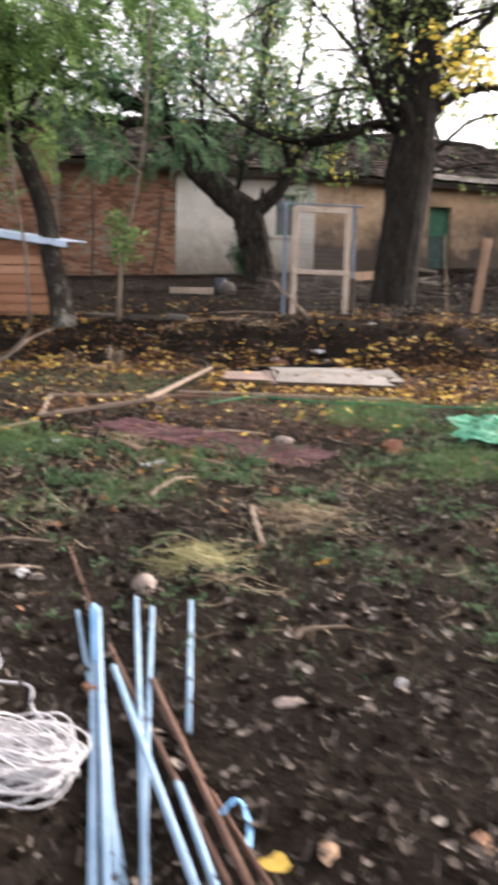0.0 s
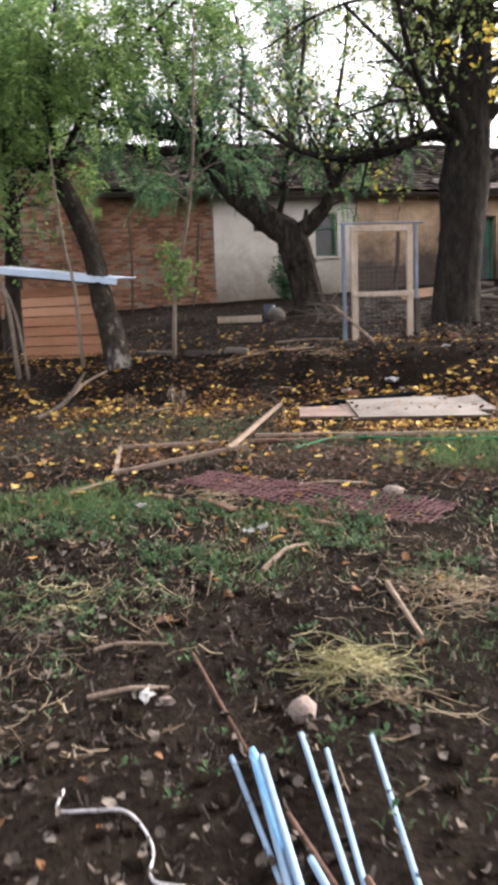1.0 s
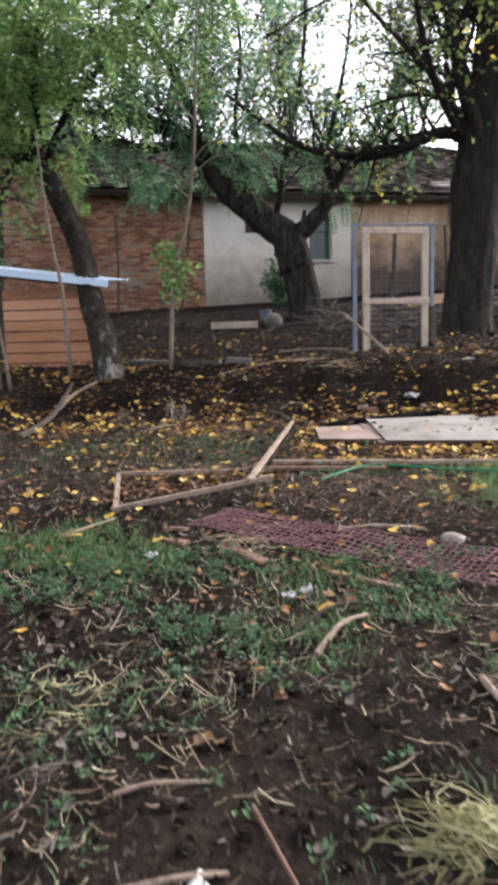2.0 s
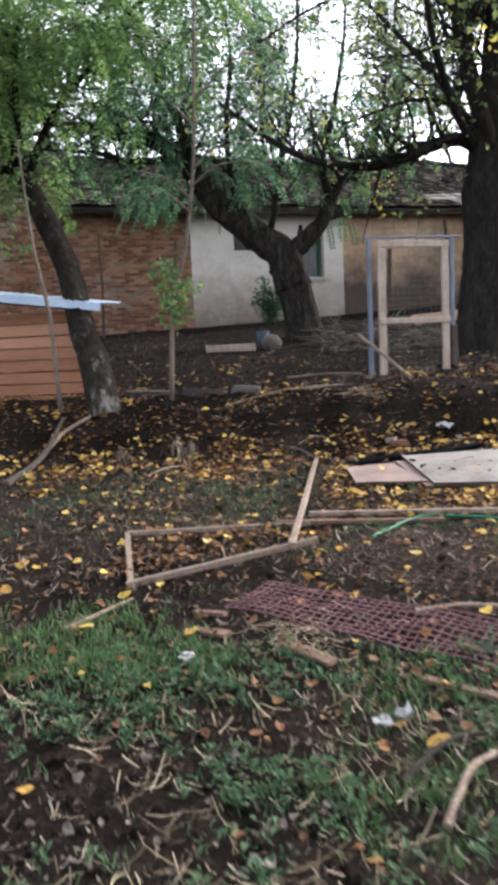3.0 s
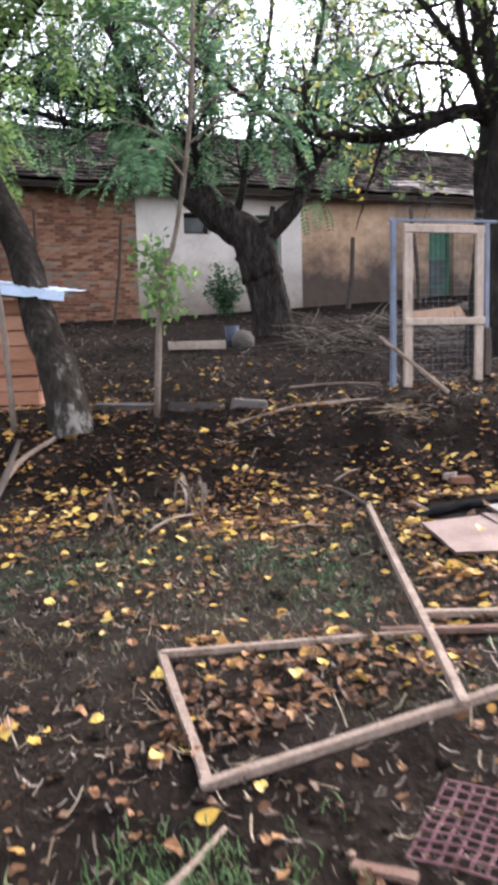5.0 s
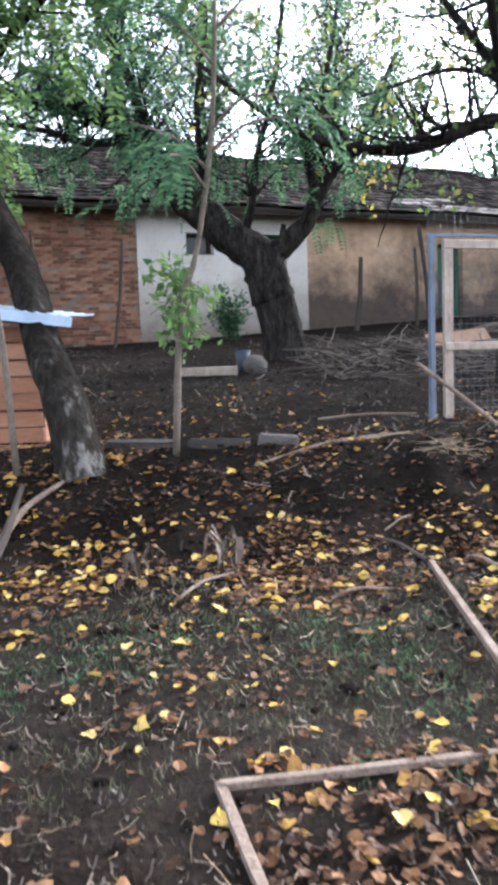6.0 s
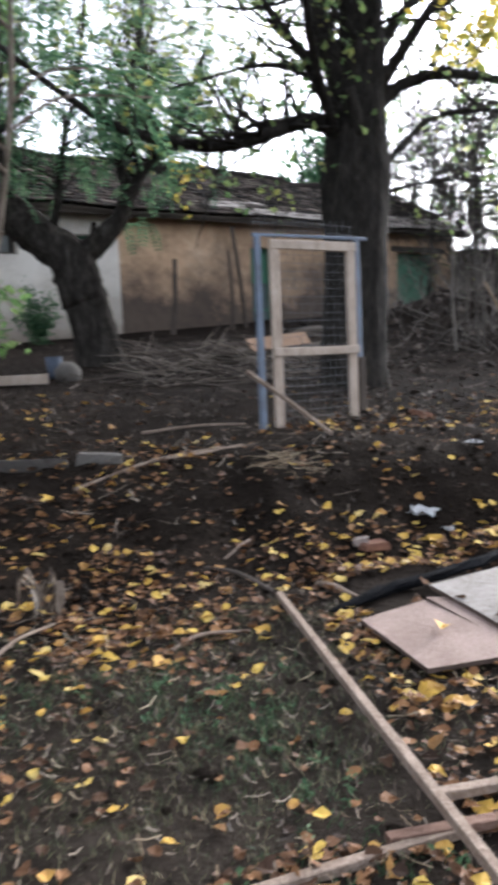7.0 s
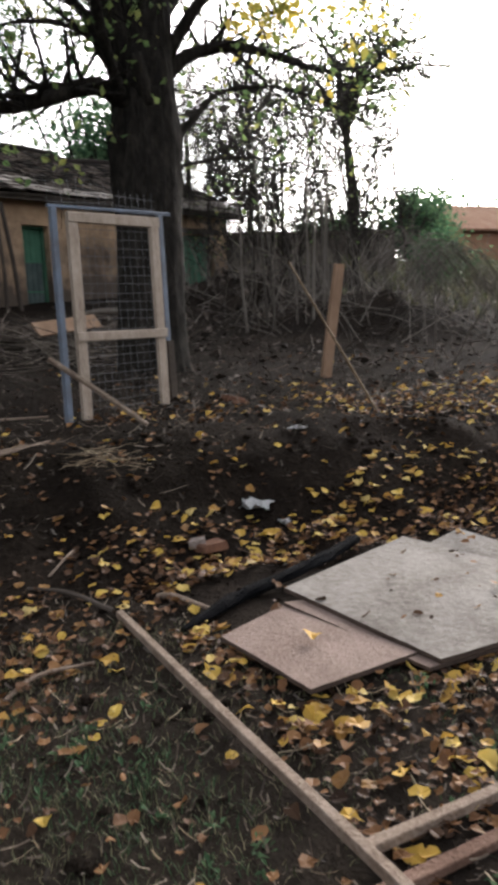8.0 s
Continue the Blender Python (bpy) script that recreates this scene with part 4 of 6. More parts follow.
def leaning_tree():
    base = gp(-4.78, 12.1)
    t = thing("leaning_tree", base, "leaning grey tree with lichen-pale base beside the coop", "tree")
    bole, leaf = Geo(), Geo()
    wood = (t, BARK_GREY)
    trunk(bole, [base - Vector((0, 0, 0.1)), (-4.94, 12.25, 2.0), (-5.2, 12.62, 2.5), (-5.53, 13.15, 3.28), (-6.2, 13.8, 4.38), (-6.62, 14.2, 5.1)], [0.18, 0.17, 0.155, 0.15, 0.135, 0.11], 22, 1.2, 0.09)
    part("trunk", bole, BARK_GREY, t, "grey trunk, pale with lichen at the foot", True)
    a = dict(density=0.58, size=0.10, mode="spray", depth=1)
    limb(wood, leaf, [(-6.5, 14.1, 4.9), (-6.8, 14.3, 5.6), (-7.2, 14.4, 6.4), (-7.6, 14.4, 7.4)], 0.10, 0.03, 30, 1.4, start=0.1, **a)
    limb(wood, leaf, [(-6.3, 13.9, 4.6), (-5.7, 13.5, 5.3), (-5.0, 13.2, 5.8), (-4.4, 13.0, 6.3), (-3.7, 12.9, 6.8)], 0.06, 0.015, 28, 1.1, start=0.25, **a)
    limb(wood, leaf, [(-6.4, 14.0, 4.8), (-6.0, 13.0, 5.4), (-5.6, 12.2, 5.8), (-5.1, 11.4, 6.3)], 0.06, 0.012, 26, 1.1, start=0.2, **a)
    limb(wood, leaf, [(-6.4, 14.0, 4.7), (-7.1, 13.6, 4.8), (-7.8, 13.2, 5.0), (-8.6, 12.9, 5.4)], 0.06, 0.012, 26, 1.1, start=0.15, **a)
    limb(wood, leaf, [(-6.6, 14.2, 5.1), (-7.0, 13.4, 5.5), (-7.0, 12.6, 5.8), (-6.8, 11.8, 6.0)], 0.06, 0.012, 24, 1.0, start=0.2, **a)
    part("crown", leaf, LEAF_GREEN, t, "light green feathered leaves", kind="stuff")


def sapling(pts, r, crown, label, mat, leafmat, density=2.4, size=0.085):
    pts = [gp(pts[0][0], pts[0][1], -0.05)] + [Vector(p) for p in pts[1:]]
    t = thing("sapling", pts[0] + Vector((0, 0, 0.05)), label, "sapling", "young trees by the coop")
    g = Geo()
    line = smooth_line(pts)
    k = len(line)
    g.tube(line, [r * (1 - 0.55 * i / (k - 1)) for i in range(k)], 9, 0.06)
    wood, leaf = Geo(), Geo()
    for c, cr, count in crown:
        for _ in range(count):
            i = int(rng.integers(k))
            best = min(line, key=lambda q: (q - Vector(c)).length + rng.random() * 0.4)
            d = (Vector(c) + rand_dir() * cr - best).normalized()
            twigs(wood, leaf, best, d, cr * (0.7 + 0.6 * rng.random()), 0.007, 0, density, size, "leaf")
    part("stem", g, mat, t, "", True)
    if wood.count:
        part("twig_cluster", wood, mat, t, kind="stuff")
        part("crown", leaf, leafmat, t, kind="stuff")


def thicket():
    """Bare and half-bare thin trees beyond the yard, each on its own."""
    spots = [(6.2, 26.5, 4.5, 0.03), (7.0, 25.0, 5.0, 0.035), (7.8, 28.0, 6.0, 0.05), (6.6, 29.5, 5.5, 0.04), (8.6, 30.5, 6.0, 0.05), (9.4, 29.0, 5.0, 0.04), (10.2, 31.5, 6.0, 0.05), (8.9, 26.6, 4.2, 0.03), (11.0, 28.5, 4.6, 0.035), (10.5, 33.0, 6.5, 0.05), (7.5, 23.0, 4.2, 0.03), (9.9, 25.8, 4.0, 0.025), (13.5, 33.0, 5.0, 0.04), (8.3, 34.6, 5.6, 0.05), (9.6, 35.2, 6.0, 0.06), (10.8, 35.0, 5.4, 0.05), (7.2, 34.2, 5.0, 0.05), (9.0, 33.2, 4.6, 0.04), (13.9, 31.2, 6.4, 0.03), (13.0, 28.4, 4.4, 0.03), (7.0, 31.5, 6.2, 0.04)]
    for x, y, h, r in spots:
        b = gp(x, y, -0.1)
        t = thing("thin_tree", b, "thin bare grey tree in the thicket beyond the yard", "tree", "thicket")
        wood, leaf = Geo(), Geo()
        lean = rng.normal() * 0.08
        limb(wood, leaf, [b, b + Vector((lean * h * 0.5, 0, h * 0.4)), b + Vector((lean * h, 0.1, h * 0.75)), b + Vector((lean * h * 1.4, 0.2, h))], r * 1.5, 0.014, 56 if y > 32 else 42, h * 0.26, 0.09, 0.08, start=0.12, depth=2, lift=0.6, n=6, fine=0.010)
        part("stem", wood, BARK_WALNUT, t)
        part("crown", leaf, LEAF_TURN, t, kind="stuff")
    # the taller forked one
    b = gp(12.0, 30.0, -0.1)
    t = thing("thin_tree", b, "tall slim half-bare tree against the bright sky", "tree", "thicket")
    wood, leaf = Geo(), Geo()
    limb(wood, leaf, [b, (12.1, 30, 5.4), (12.05, 30, 7.0), (11.9, 30, 8.6), (11.7, 30, 10.5)], 0.22, 0.10, 6, 1.2, 0.5, 0.12, start=0.5, depth=2)
    for tip in ((10.2, 30.3, 12.0), (12.9, 30, 12.4), (13.6, 29.5, 11.2), (9.0, 29.5, 10.6), (14.4, 30.5, 10.4), (15.6, 30.0, 11.6), (16.4, 29.6, 10.6), (14.9, 29.8, 12.6)):
        s = Vector((11.95, 30, 8.2 + rng.random() * 1.5))
        e = Vector(tip)
        limb(wood, leaf, [s, s.lerp(e, 0.4) + Vector((0, 0, 0.5)), e], 0.09, 0.02, 24, 1.6, 0.24, 0.12, start=0.2, depth=2, droop=0.10, fine=0.009)
    part("stem", wood, BARK_WALNUT, t)
    part("crown", leaf, LEAF_TURN, t, kind="stuff")


def foliage_mass(name, c, size, count, leaf_size, mat, label, category):
    """A shrub or far tree: stems with clumps of leaves round their ends."""
    b = gp(c[0], c[1])
    t = thing(name, b, label, category)
    wood, leaf = Geo(), Geo()
    for _ in range(max(5, count // 260)):
        tip = b + Vector((rng.normal() * size[0] * 0.45, rng.normal() * size[1] * 0.45, size[2] * (0.45 + 0.55 * rng.random())))
        line = smooth_line([b + Vector((rng.normal() * size[0] * 0.1, rng.normal() * size[1] * 0.1, -0.05)), b.lerp(tip, 0.5) + rand_dir() * size[0] * 0.12, tip], 3)
        wood.tube(line, [size[2] * 0.018 * (1 - 0.7 * i / 6) for i in range(len(line))], 5)
        for _ in range(260):
            q = line[int(rng.integers(2, len(line)))] + Vector(rng.normal(size=3) * np.array(size) * 0.15)
            leaflet(leaf, q, rand_dir(), rand_dir(), leaf_size * (0.6 + 0.8 * rng.random()), 0.65)
    part("stems", wood, BARK, t, kind="stuff")
    part("crown", leaf, mat, t, kind="stuff")


def feathered_boughs():
    """Long compound leaves hanging over the yard from slim shoots of the tall sapling."""
    t = thing("ailanthus_shoot", Vector((-3.7, 12.43, 4.0)), "slim shoots with long drooping feathered green leaves", "shoot")
    leaf = Geo()
    for pts, k in (([(-3.74, 12.43, 3.75), (-3.85, 11.8, 3.85), (-3.9, 11.1, 3.7)], 10), ([(-3.72, 12.43, 3.9), (-3.95, 12.2, 4.1), (-4.25, 11.9, 4.15)], 12), ([(-3.68, 12.43, 4.2), (-3.4, 12.3, 4.4), (-2.95, 12.2, 4.4)], 12),
                   ([(-3.66, 12.43, 4.05), (-3.3, 12.2, 4.2), (-2.7, 12.0, 4.15)], 10), ([(-3.62, 12.43, 4.7), (-3.9, 12.2, 4.95), (-4.3, 12.1, 5.05)], 10), ([(-3.6, 12.43, 5.0), (-3.2, 12.3, 5.3), (-2.8, 12.2, 5.4)], 9)):
        line = smooth_line(pts, 5)
        part("limb", Geo().tube(line, [0.015 - 0.009 * i / (len(line) - 1) for i in range(len(line))], 6), BARK_PALE, t)
        for _ in range(k):
            i = int(rng.integers(len(line) // 3, len(line)))
            d = (line[i] - line[0]).normalized() * 0.7 + rand_dir() * 0.6 + Vector((0, 0, -0.25))
            spray(leaf, line[i], d.normalized(), 0.42 + 0.2 * rng.random(), 11, 0.075)
    part("crown", leaf, LEAF_DEEP, t, kind="stuff")


def back_trees():
    """Slim half-bare trees standing behind the building, seen over its roof."""
    for u, off, h, k in ((1.0, 9.5, 10.5, 34), (3.2, 12.0, 11.5, 36), (5.2, 10.0, 11.0, 38), (7.0, 12.5, 11.5, 36), (9.0, 9.5, 10.0, 36), (11.2, 11.5, 11.0, 36), (-2.5, 10.0, 10.5, 30), (14.0, 9.0, 8.5, 30)):
        p = wp(u, off, 0)
        b = gp(p.x, p.y, -0.1)
        t = thing("slim_tree", b, "slim half-bare tree standing behind the building", "tree", "trees behind the building")
        leaf = Geo()
        wood = (t, BARK)
        lean = rng.normal() * 0.1
        limb(wood, leaf, [b, b + Vector((lean * h * 0.3, 0, h * 0.4)), b + Vector((lean * h * 0.8, 0.1, h * 0.75)), b + Vector((lean * h, 0.2, h))], 0.14, 0.03, k, 2.2, 0.3, 0.17, start=0.35, depth=2, lift=0.5, n=7, fine=0.008)
        part("crown", leaf, LEAF_TURN, t, kind="stuff")


back_trees()
big_tree()
walnut_tree()
feathered_boughs()
leaning_tree()
sapling([(-4.07, 12.43), (-3.98, 12.43, 2.72), (-3.82, 12.43, 3.27), (-3.66, 12.43, 4.25), (-3.6, 12.43, 5.3), (-3.55, 12.43, 6.3)], 0.031, [((-3.98, 12.4, 2.95), 0.34, 24), ((-3.84, 12.5, 2.62), 0.27, 26)], "slim straight sapling with a tuft of green leaves on its stem", BARK_PALE, LEAF_GREEN)
sapling([(-5.3, 12.0), (-5.36, 12.0, 2.6), (-5.5, 12.0, 3.4), (-5.6, 12.0, 4.6)], 0.030, [], "bare slim pole-like sapling by the coop", BARK_PALE, LEAF_GREEN)
sapling([(-6.25, 11.9), (-6.35, 11.9, 2.4), (-6.6, 11.9, 3.2), (-6.8, 11.9, 4.4)], 0.036, [((-6.7, 11.9, 3.9), 0.8, 40)], "slim leafy sapling beside the coop", BARK_PALE, LEAF_GREEN)
sapling([(-6.05, 11.8), (-6.2, 11.8, 2.3), (-6.5, 11.8, 3.0)], 0.024, [], "short bare sapling beside the coop", BARK_PALE, LEAF_GREEN)
def coop_side_tree():
    base = gp(-7.65, 14.2)
    t = thing("dark_tree", base, "dark twin-stemmed leafy tree beside the coop", "tree")
    leaf = Geo()
    for x0, x1, r in ((-7.92, -8.3, 0.21), (-7.42, -7.35, 0.17)):
        g = Geo()
        trunk(g, [gp(x0, 14.2, -0.1), (x0 + 0.02, 14.2, 2.6), (x1, 14.25, 3.9), (x1 - 0.15, 14.4, 5.4)], [r, r * 0.92, r * 0.85, r * 0.6], 18, 1.2, 0.08)
        part("trunk", g, BARK, t, smooth=True)
        for k in range(5):
            z = 3.4 + 0.5 * k
            p = Vector((x1 + 0.05, 14.22, z))
            d = Vector((rng.normal() * 0.7, -0.6 - 0.6 * rng.random(), 0.35)) * 1.1
            limb((t, BARK), leaf, [p, p + d * 0.5 + Vector((0, 0, 0.12)), p + d], 0.045, 0.012, 16, 0.75, 1.3, 0.10, start=0.2, depth=1, lift=0.0, droop=0.06)
    part("crown", leaf, LEAF_GREEN, t, "mid green leaves with a few yellow ones", kind="stuff")


coop_side_tree()
thicket()
foliage_mass("evergreen_tree", (6.3, 38.0), (2.5, 2.2, 6.9), 7800, 0.22, LEAF_DEEP, "dark evergreen tree standing behind the roof", "tree")
foliage_mass("elder_bush", (15.2, 30.0), (1.5, 1.2, 1.7), 3900, 0.10, LEAF_DEEP, "pale green bush at the edge of the rough field", "bush")
foliage_mass("far_tree", (38, 60), (4.2, 4, 5.0), 7800, 0.32, LEAF_DEEP, "distant round green tree near the far house", "tree")
foliage_mass("far_tree", (70, 96), (9, 6, 9), 7800, 0.5, LEAF_DEEP, "distant green tree behind the far house", "tree")
foliage_mass("far_tree", (33, 64), (4, 4, 3.6), 7800, 0.3, LEAF_DEEP, "distant green tree at the end of the field", "tree")
sprout = wp(1.9, -1.0, 0)
foliage_mass("elder_sprout", (sprout.x, sprout.y), (0.6, 0.4, 1.15), 1300, 0.085, LEAF_DEEP, "young green elder sprout before the plastered wall", "shrub")

# ================= gate =================
def yard_gate():
    a, b = Vector((-1.67, 13.66, 0)), Vector((-0.59, 14.08, 0))
    d = (b - a).normalized()
    nrm = Vector((-d.y, d.x, 0))
    t = thing("yard_gate", gp(-1.13, 13.87), "closed wooden yard gate with wire mesh between blue-grey posts", "gate")

    def at(s, off, z):
        return a + d * s + nrm * off + Vector((0, 0, z))

    def stick(g, p, q, w, h, bev=0.006):
        m, ln = bar_pose(p, q, nrm)
        return g.box(m, w, ln, h, bev, 0.002)
    W, z0, z1 = (b - a).length, 1.60, 3.44
    part("post", stick(Geo(), at(0.0, 0.03, z0 - 0.2), at(0.0, 0.03, z1 + 0.02), 0.052, 0.052), PAINT_BLUE, t, "flaking blue-grey painted post")
    rp = part("post", stick(Geo(), at(W, 0.03, z0 + 0.72), at(W, 0.03, z1 + 0.02), 0.05, 0.05), PAINT_BLUE, t, "flaking blue-grey painted post")
    part("post_foot", stick(Geo(), at(W + 0.02, 0.03, z0 - 0.2), at(W + 0.01, 0.03, z0 + 0.72), 0.085, 0.08), BEAM, rp)
    part("top_rail", stick(Geo(), at(-0.04, 0.03, z1 + 0.03), at(W + 0.13, 0.03, z1 + 0.035), 0.03, 0.035), PAINT_BLUE, t, "blue-grey painted top bar")
    lo, hi = 0.10, W - 0.07
    for s in (lo + 0.05, hi - 0.05):
        part("stile", stick(Geo(), at(s, -0.02, z0), at(s, -0.02, z1 - 0.09), 0.10, 0.04), WOOD, t)
    part("rail", stick(Geo(), at(lo, -0.03, z1 - 0.06), at(hi, -0.03, z1 - 0.06), 0.085, 0.04), WOOD, t)
    part("rail", stick(Geo(), at(lo, -0.045, z0 + 0.80), at(hi, -0.045, z0 + 0.80), 0.075, 0.035), WOOD, t)
    part("rail", stick(Geo(), at(lo, -0.045, z0 + 0.06), at(hi, -0.045, z0 + 0.06), 0.08, 0.035), WOOD_GREY, t)
    g = Geo()
    for z in np.arange(z0 + 0.1, z1 - 0.1, 0.076):
        g.tube([at(lo, 0.004, z), at((lo + hi) / 2, 0.012 + rng.normal() * 0.004, z + rng.normal() * 0.006), at(hi, 0.004, z)], 0.0017, 4)
    for s in np.arange(lo + 0.06, hi, 0.076):
        g.tube([at(s, 0.004, z0 + 0.05), at(s + rng.normal() * 0.006, 0.012, (z0 + z1) / 2), at(s, 0.004, z1 - 0.05)], 0.0015, 4)
    part("wire_mesh", g, WIRE, t, "galvanised square wire mesh")
    g = Geo()
    for s in np.arange(0.0, W, 0.075):
        g.tube([at(s, 0.07, z1 - 0.1), at(s + rng.normal() * 0.01, 0.09, z1 + 0.24 + 0.04 * math.sin(s * 5))], 0.0018, 4)
    for z in (z1 + 0.07, z1 + 0.15):
        g.tube([at(-0.02, 0.08, z), at(W * 0.5, 0.09, z + 0.02), at(W, 0.08, z)], 0.0018, 4)
    part("mesh_edge", g, WIRE, t, "loose mesh standing above the bar")
    p, q = Vector((-1.84, 13.55, 2.24)), gp(-1.2, 13.1, 0.02)
    solo("pole", Geo().tube([p, p.lerp(q, 0.5) + Vector((0, 0, 0.01)), q], [0.024, 0.022, 0.02], 7, 0.06), WOOD_GREY, "weathered pole leaning against the foot of the gate", "pole")


yard_gate()


# ================= chicken coop =================
def coop():
    x0, x1, y0, y1 = -6.60, -5.30, 12.85, 13.35
    t = thing("chicken_coop", gp(-5.95, 13.1), "small orange plank chicken coop with a sheet metal roof", "coop")
    zb = 1.5
    n = 8
    h = 1.2 / n
    for i in range(n):
        z = zb + (i + 0.5) * h
        part("plank", Geo().box(pose((x0 + x1) / 2, y0 + rng.normal() * 0.004, z, 0, rng.normal() * 0.3, 0), x1 - x0 - rng.random() * 0.02, 0.024, h - 0.014, 0.005, 0.002), WOOD_RED, t)
    for x in (x0 + 0.013, x1 - 0.013):
        for i in range(n):
            part("side_plank", Geo().box(pose(x, (y0 + y1) / 2 + 0.02, zb + (i + 0.5) * h), 0.024, y1 - y0 - 0.03, h - 0.014, 0.005, 0.002), WOOD_RED, t)
    part("back_panel", Geo().box(pose((x0 + x1) / 2, y1, zb + 0.55), x1 - x0, 0.024, 1.1), WOOD_RED, t)
    for x in (x0 + 0.03, x1 - 0.03):
        part("corner_post", Geo().box(pose(x, y0 + 0.04, zb + 0.55), 0.05, 0.05, 1.15, 0.005), BEAM, t)
    # wavy sheet roof, falling to one side
    g = Geo()
    nx = 60
    xs = np.linspace(x0 - 0.37, x1 + 0.36, nx)
    vs = []
    for k, y in enumerate((y0 - 0.25, y1 + 0.15)):
        for x in xs:
            vs.append((x, y, 2.98 - 0.135 * (x - x0) + 0.06 * k + 0.010 * math.sin(x * 62)))
    vs += [(x, y, z - 0.012) for x, y, z in vs]
    m = nx * 2
    fs = [(i, i + 1, nx + i + 1, nx + i) for i in range(nx - 1)]
    fs += [(m + nx + i, m + nx + i + 1, m + i + 1, m + i) for i in range(nx - 1)]
    fs += [(m + i, m + i + 1, i + 1, i) for i in range(nx - 1)]
    fs += [(0, nx, m + nx, m), (m + nx - 1, m + 2 * nx - 1, 2 * nx - 1, nx - 1)]
    g.add(vs, fs)
    part("roof", g, SHEET, t, "pale blue-grey sheet metal roof")
    part("front_edge", Geo().box(pose((x0 + x1) / 2, y0 - 0.262, 2.93 - 0.135 * (x1 - x0) / 2, 0, 7.7, 0), x1 - x0 + 0.74, 0.012, 0.085, 0.003, 0.001), SHEET, t, "folded pale blue-grey sheet edge")
    part("eave_batten", Geo().box(pose((x0 + x1) / 2, y0 - 0.05, 2.81, 0, 7.6, 0), x1 - x0 + 0.3, 0.04, 0.06, 0.005), BEAM, t)


coop()


# ================= boards, frame, hose, mesh on the ground =================
def slab(name, pts, thick, lift, tilt_to=None, mat=BOARD, label="", category="board", group="", warp=0.0):
    """A sheet lying on the ground through four corners (x, y), each with its own lift."""
    g = Geo()
    n = 10
    lifts = lift if isinstance(lift, (list, tuple)) else [lift] * 4
    cs = [gp(x, y, l) for (x, y), l in zip(pts, lifts)]
    top, ring = [], []
    for j in range(n + 1):
        for i in range(n + 1):
            u, v = i / n, j / n
            p = (cs[0] * (1 - u) + cs[1] * u) * (1 - v) + (cs[3] * (1 - u) + cs[2] * u) * v
            edge = 0.006 * vnoise(i * 1.7 + pts[0][0] * 9, j * 1.9) * (1 if i in (0, n) or j in (0, n) else 0)
            top.append(p + Vector((edge, edge, warp * math.sin(math.pi * u) * math.sin(math.pi * v))))
    k = len(top)
    vs = top + [p - Vector((0, 0, thick)) for p in top]
    w = n + 1
    fs = [(j * w + i, j * w + i + 1, (j + 1) * w + i + 1, (j + 1) * w + i) for j in range(n) for i in range(n)]
    fs += [tuple(k + q for q in reversed(f)) for f in list(fs)]
    for i in range(n):
        fs += [(i + 1, i, k + i, k + i + 1), (n * w + i, n * w + i + 1, k + n * w + i + 1, k + n * w + i),
               (i * w, (i + 1) * w, k + (i + 1) * w, k + i * w), ((i + 1) * w + n, i * w + n, k + i * w + n, k + (i + 1) * w + n)]
    g.add(vs, fs)
    ob = solo(name, g, mat, label, category, group)
    ob.data.materials.append(BOARD_EDGE)
    for p in ob.data.polygons:
        if abs(p.normal.z) < 0.5:
            p.material_index = 1
    return ob


slab("board", [(-1.94, 10.14), (-1.84, 9.50), (-1.24, 9.60), (-1.43, 10.38)], 0.022, [0.06, 0.075, 0.055, 0.06], mat=BOARD_TAN, label="small tan weathered board lying among leaves", group="boards")
slab("board", [(-1.50, 10.34), (-1.27, 9.48), (-0.40, 9.52), (-0.30, 10.2)], 0.018, [0.07, 0.05, 0.045, 0.05], mat=BOARD_TAN, label="tan weathered board lying under a larger one", group="boards")
slab("board", [(-1.43, 10.46), (-1.21, 9.48), (0.13, 9.50), (-0.30, 10.96)], 0.022, [0.10, 0.078, 0.07, 0.07], label="large pale weathered board with a split corner", group="boards", warp=0.02)
slab("board", [(-0.42, 10.74), (-0.14, 9.98), (0.24, 9.92), (0.06, 10.86)], 0.02, [0.045, 0.04, 0.045, 0.05], label="pale board half under another board", group="boards")


def log():
    a, b = gp(-2.02, 10.41, 0.02), gp(-0.62, 10.98, 0.075)
    pts = [a.lerp(b, k) + Vector((0, 0.02 * math.sin(k * 7), 0.01 * math.sin(k * 5))) for k in (0, 0.25, 0.5, 0.75, 1)]
    solo("charred_log", Geo().tube(smooth_line(pts), [0.018, 0.028, 0.036, 0.040, 0.037, 0.042, 0.046, 0.042, 0.038, 0.043, 0.04, 0.036, 0.04, 0.04, 0.036, 0.038, 0.026], 11, 0.12, 0.8), CHARRED, "charred black log beside the boards", "log")


log()


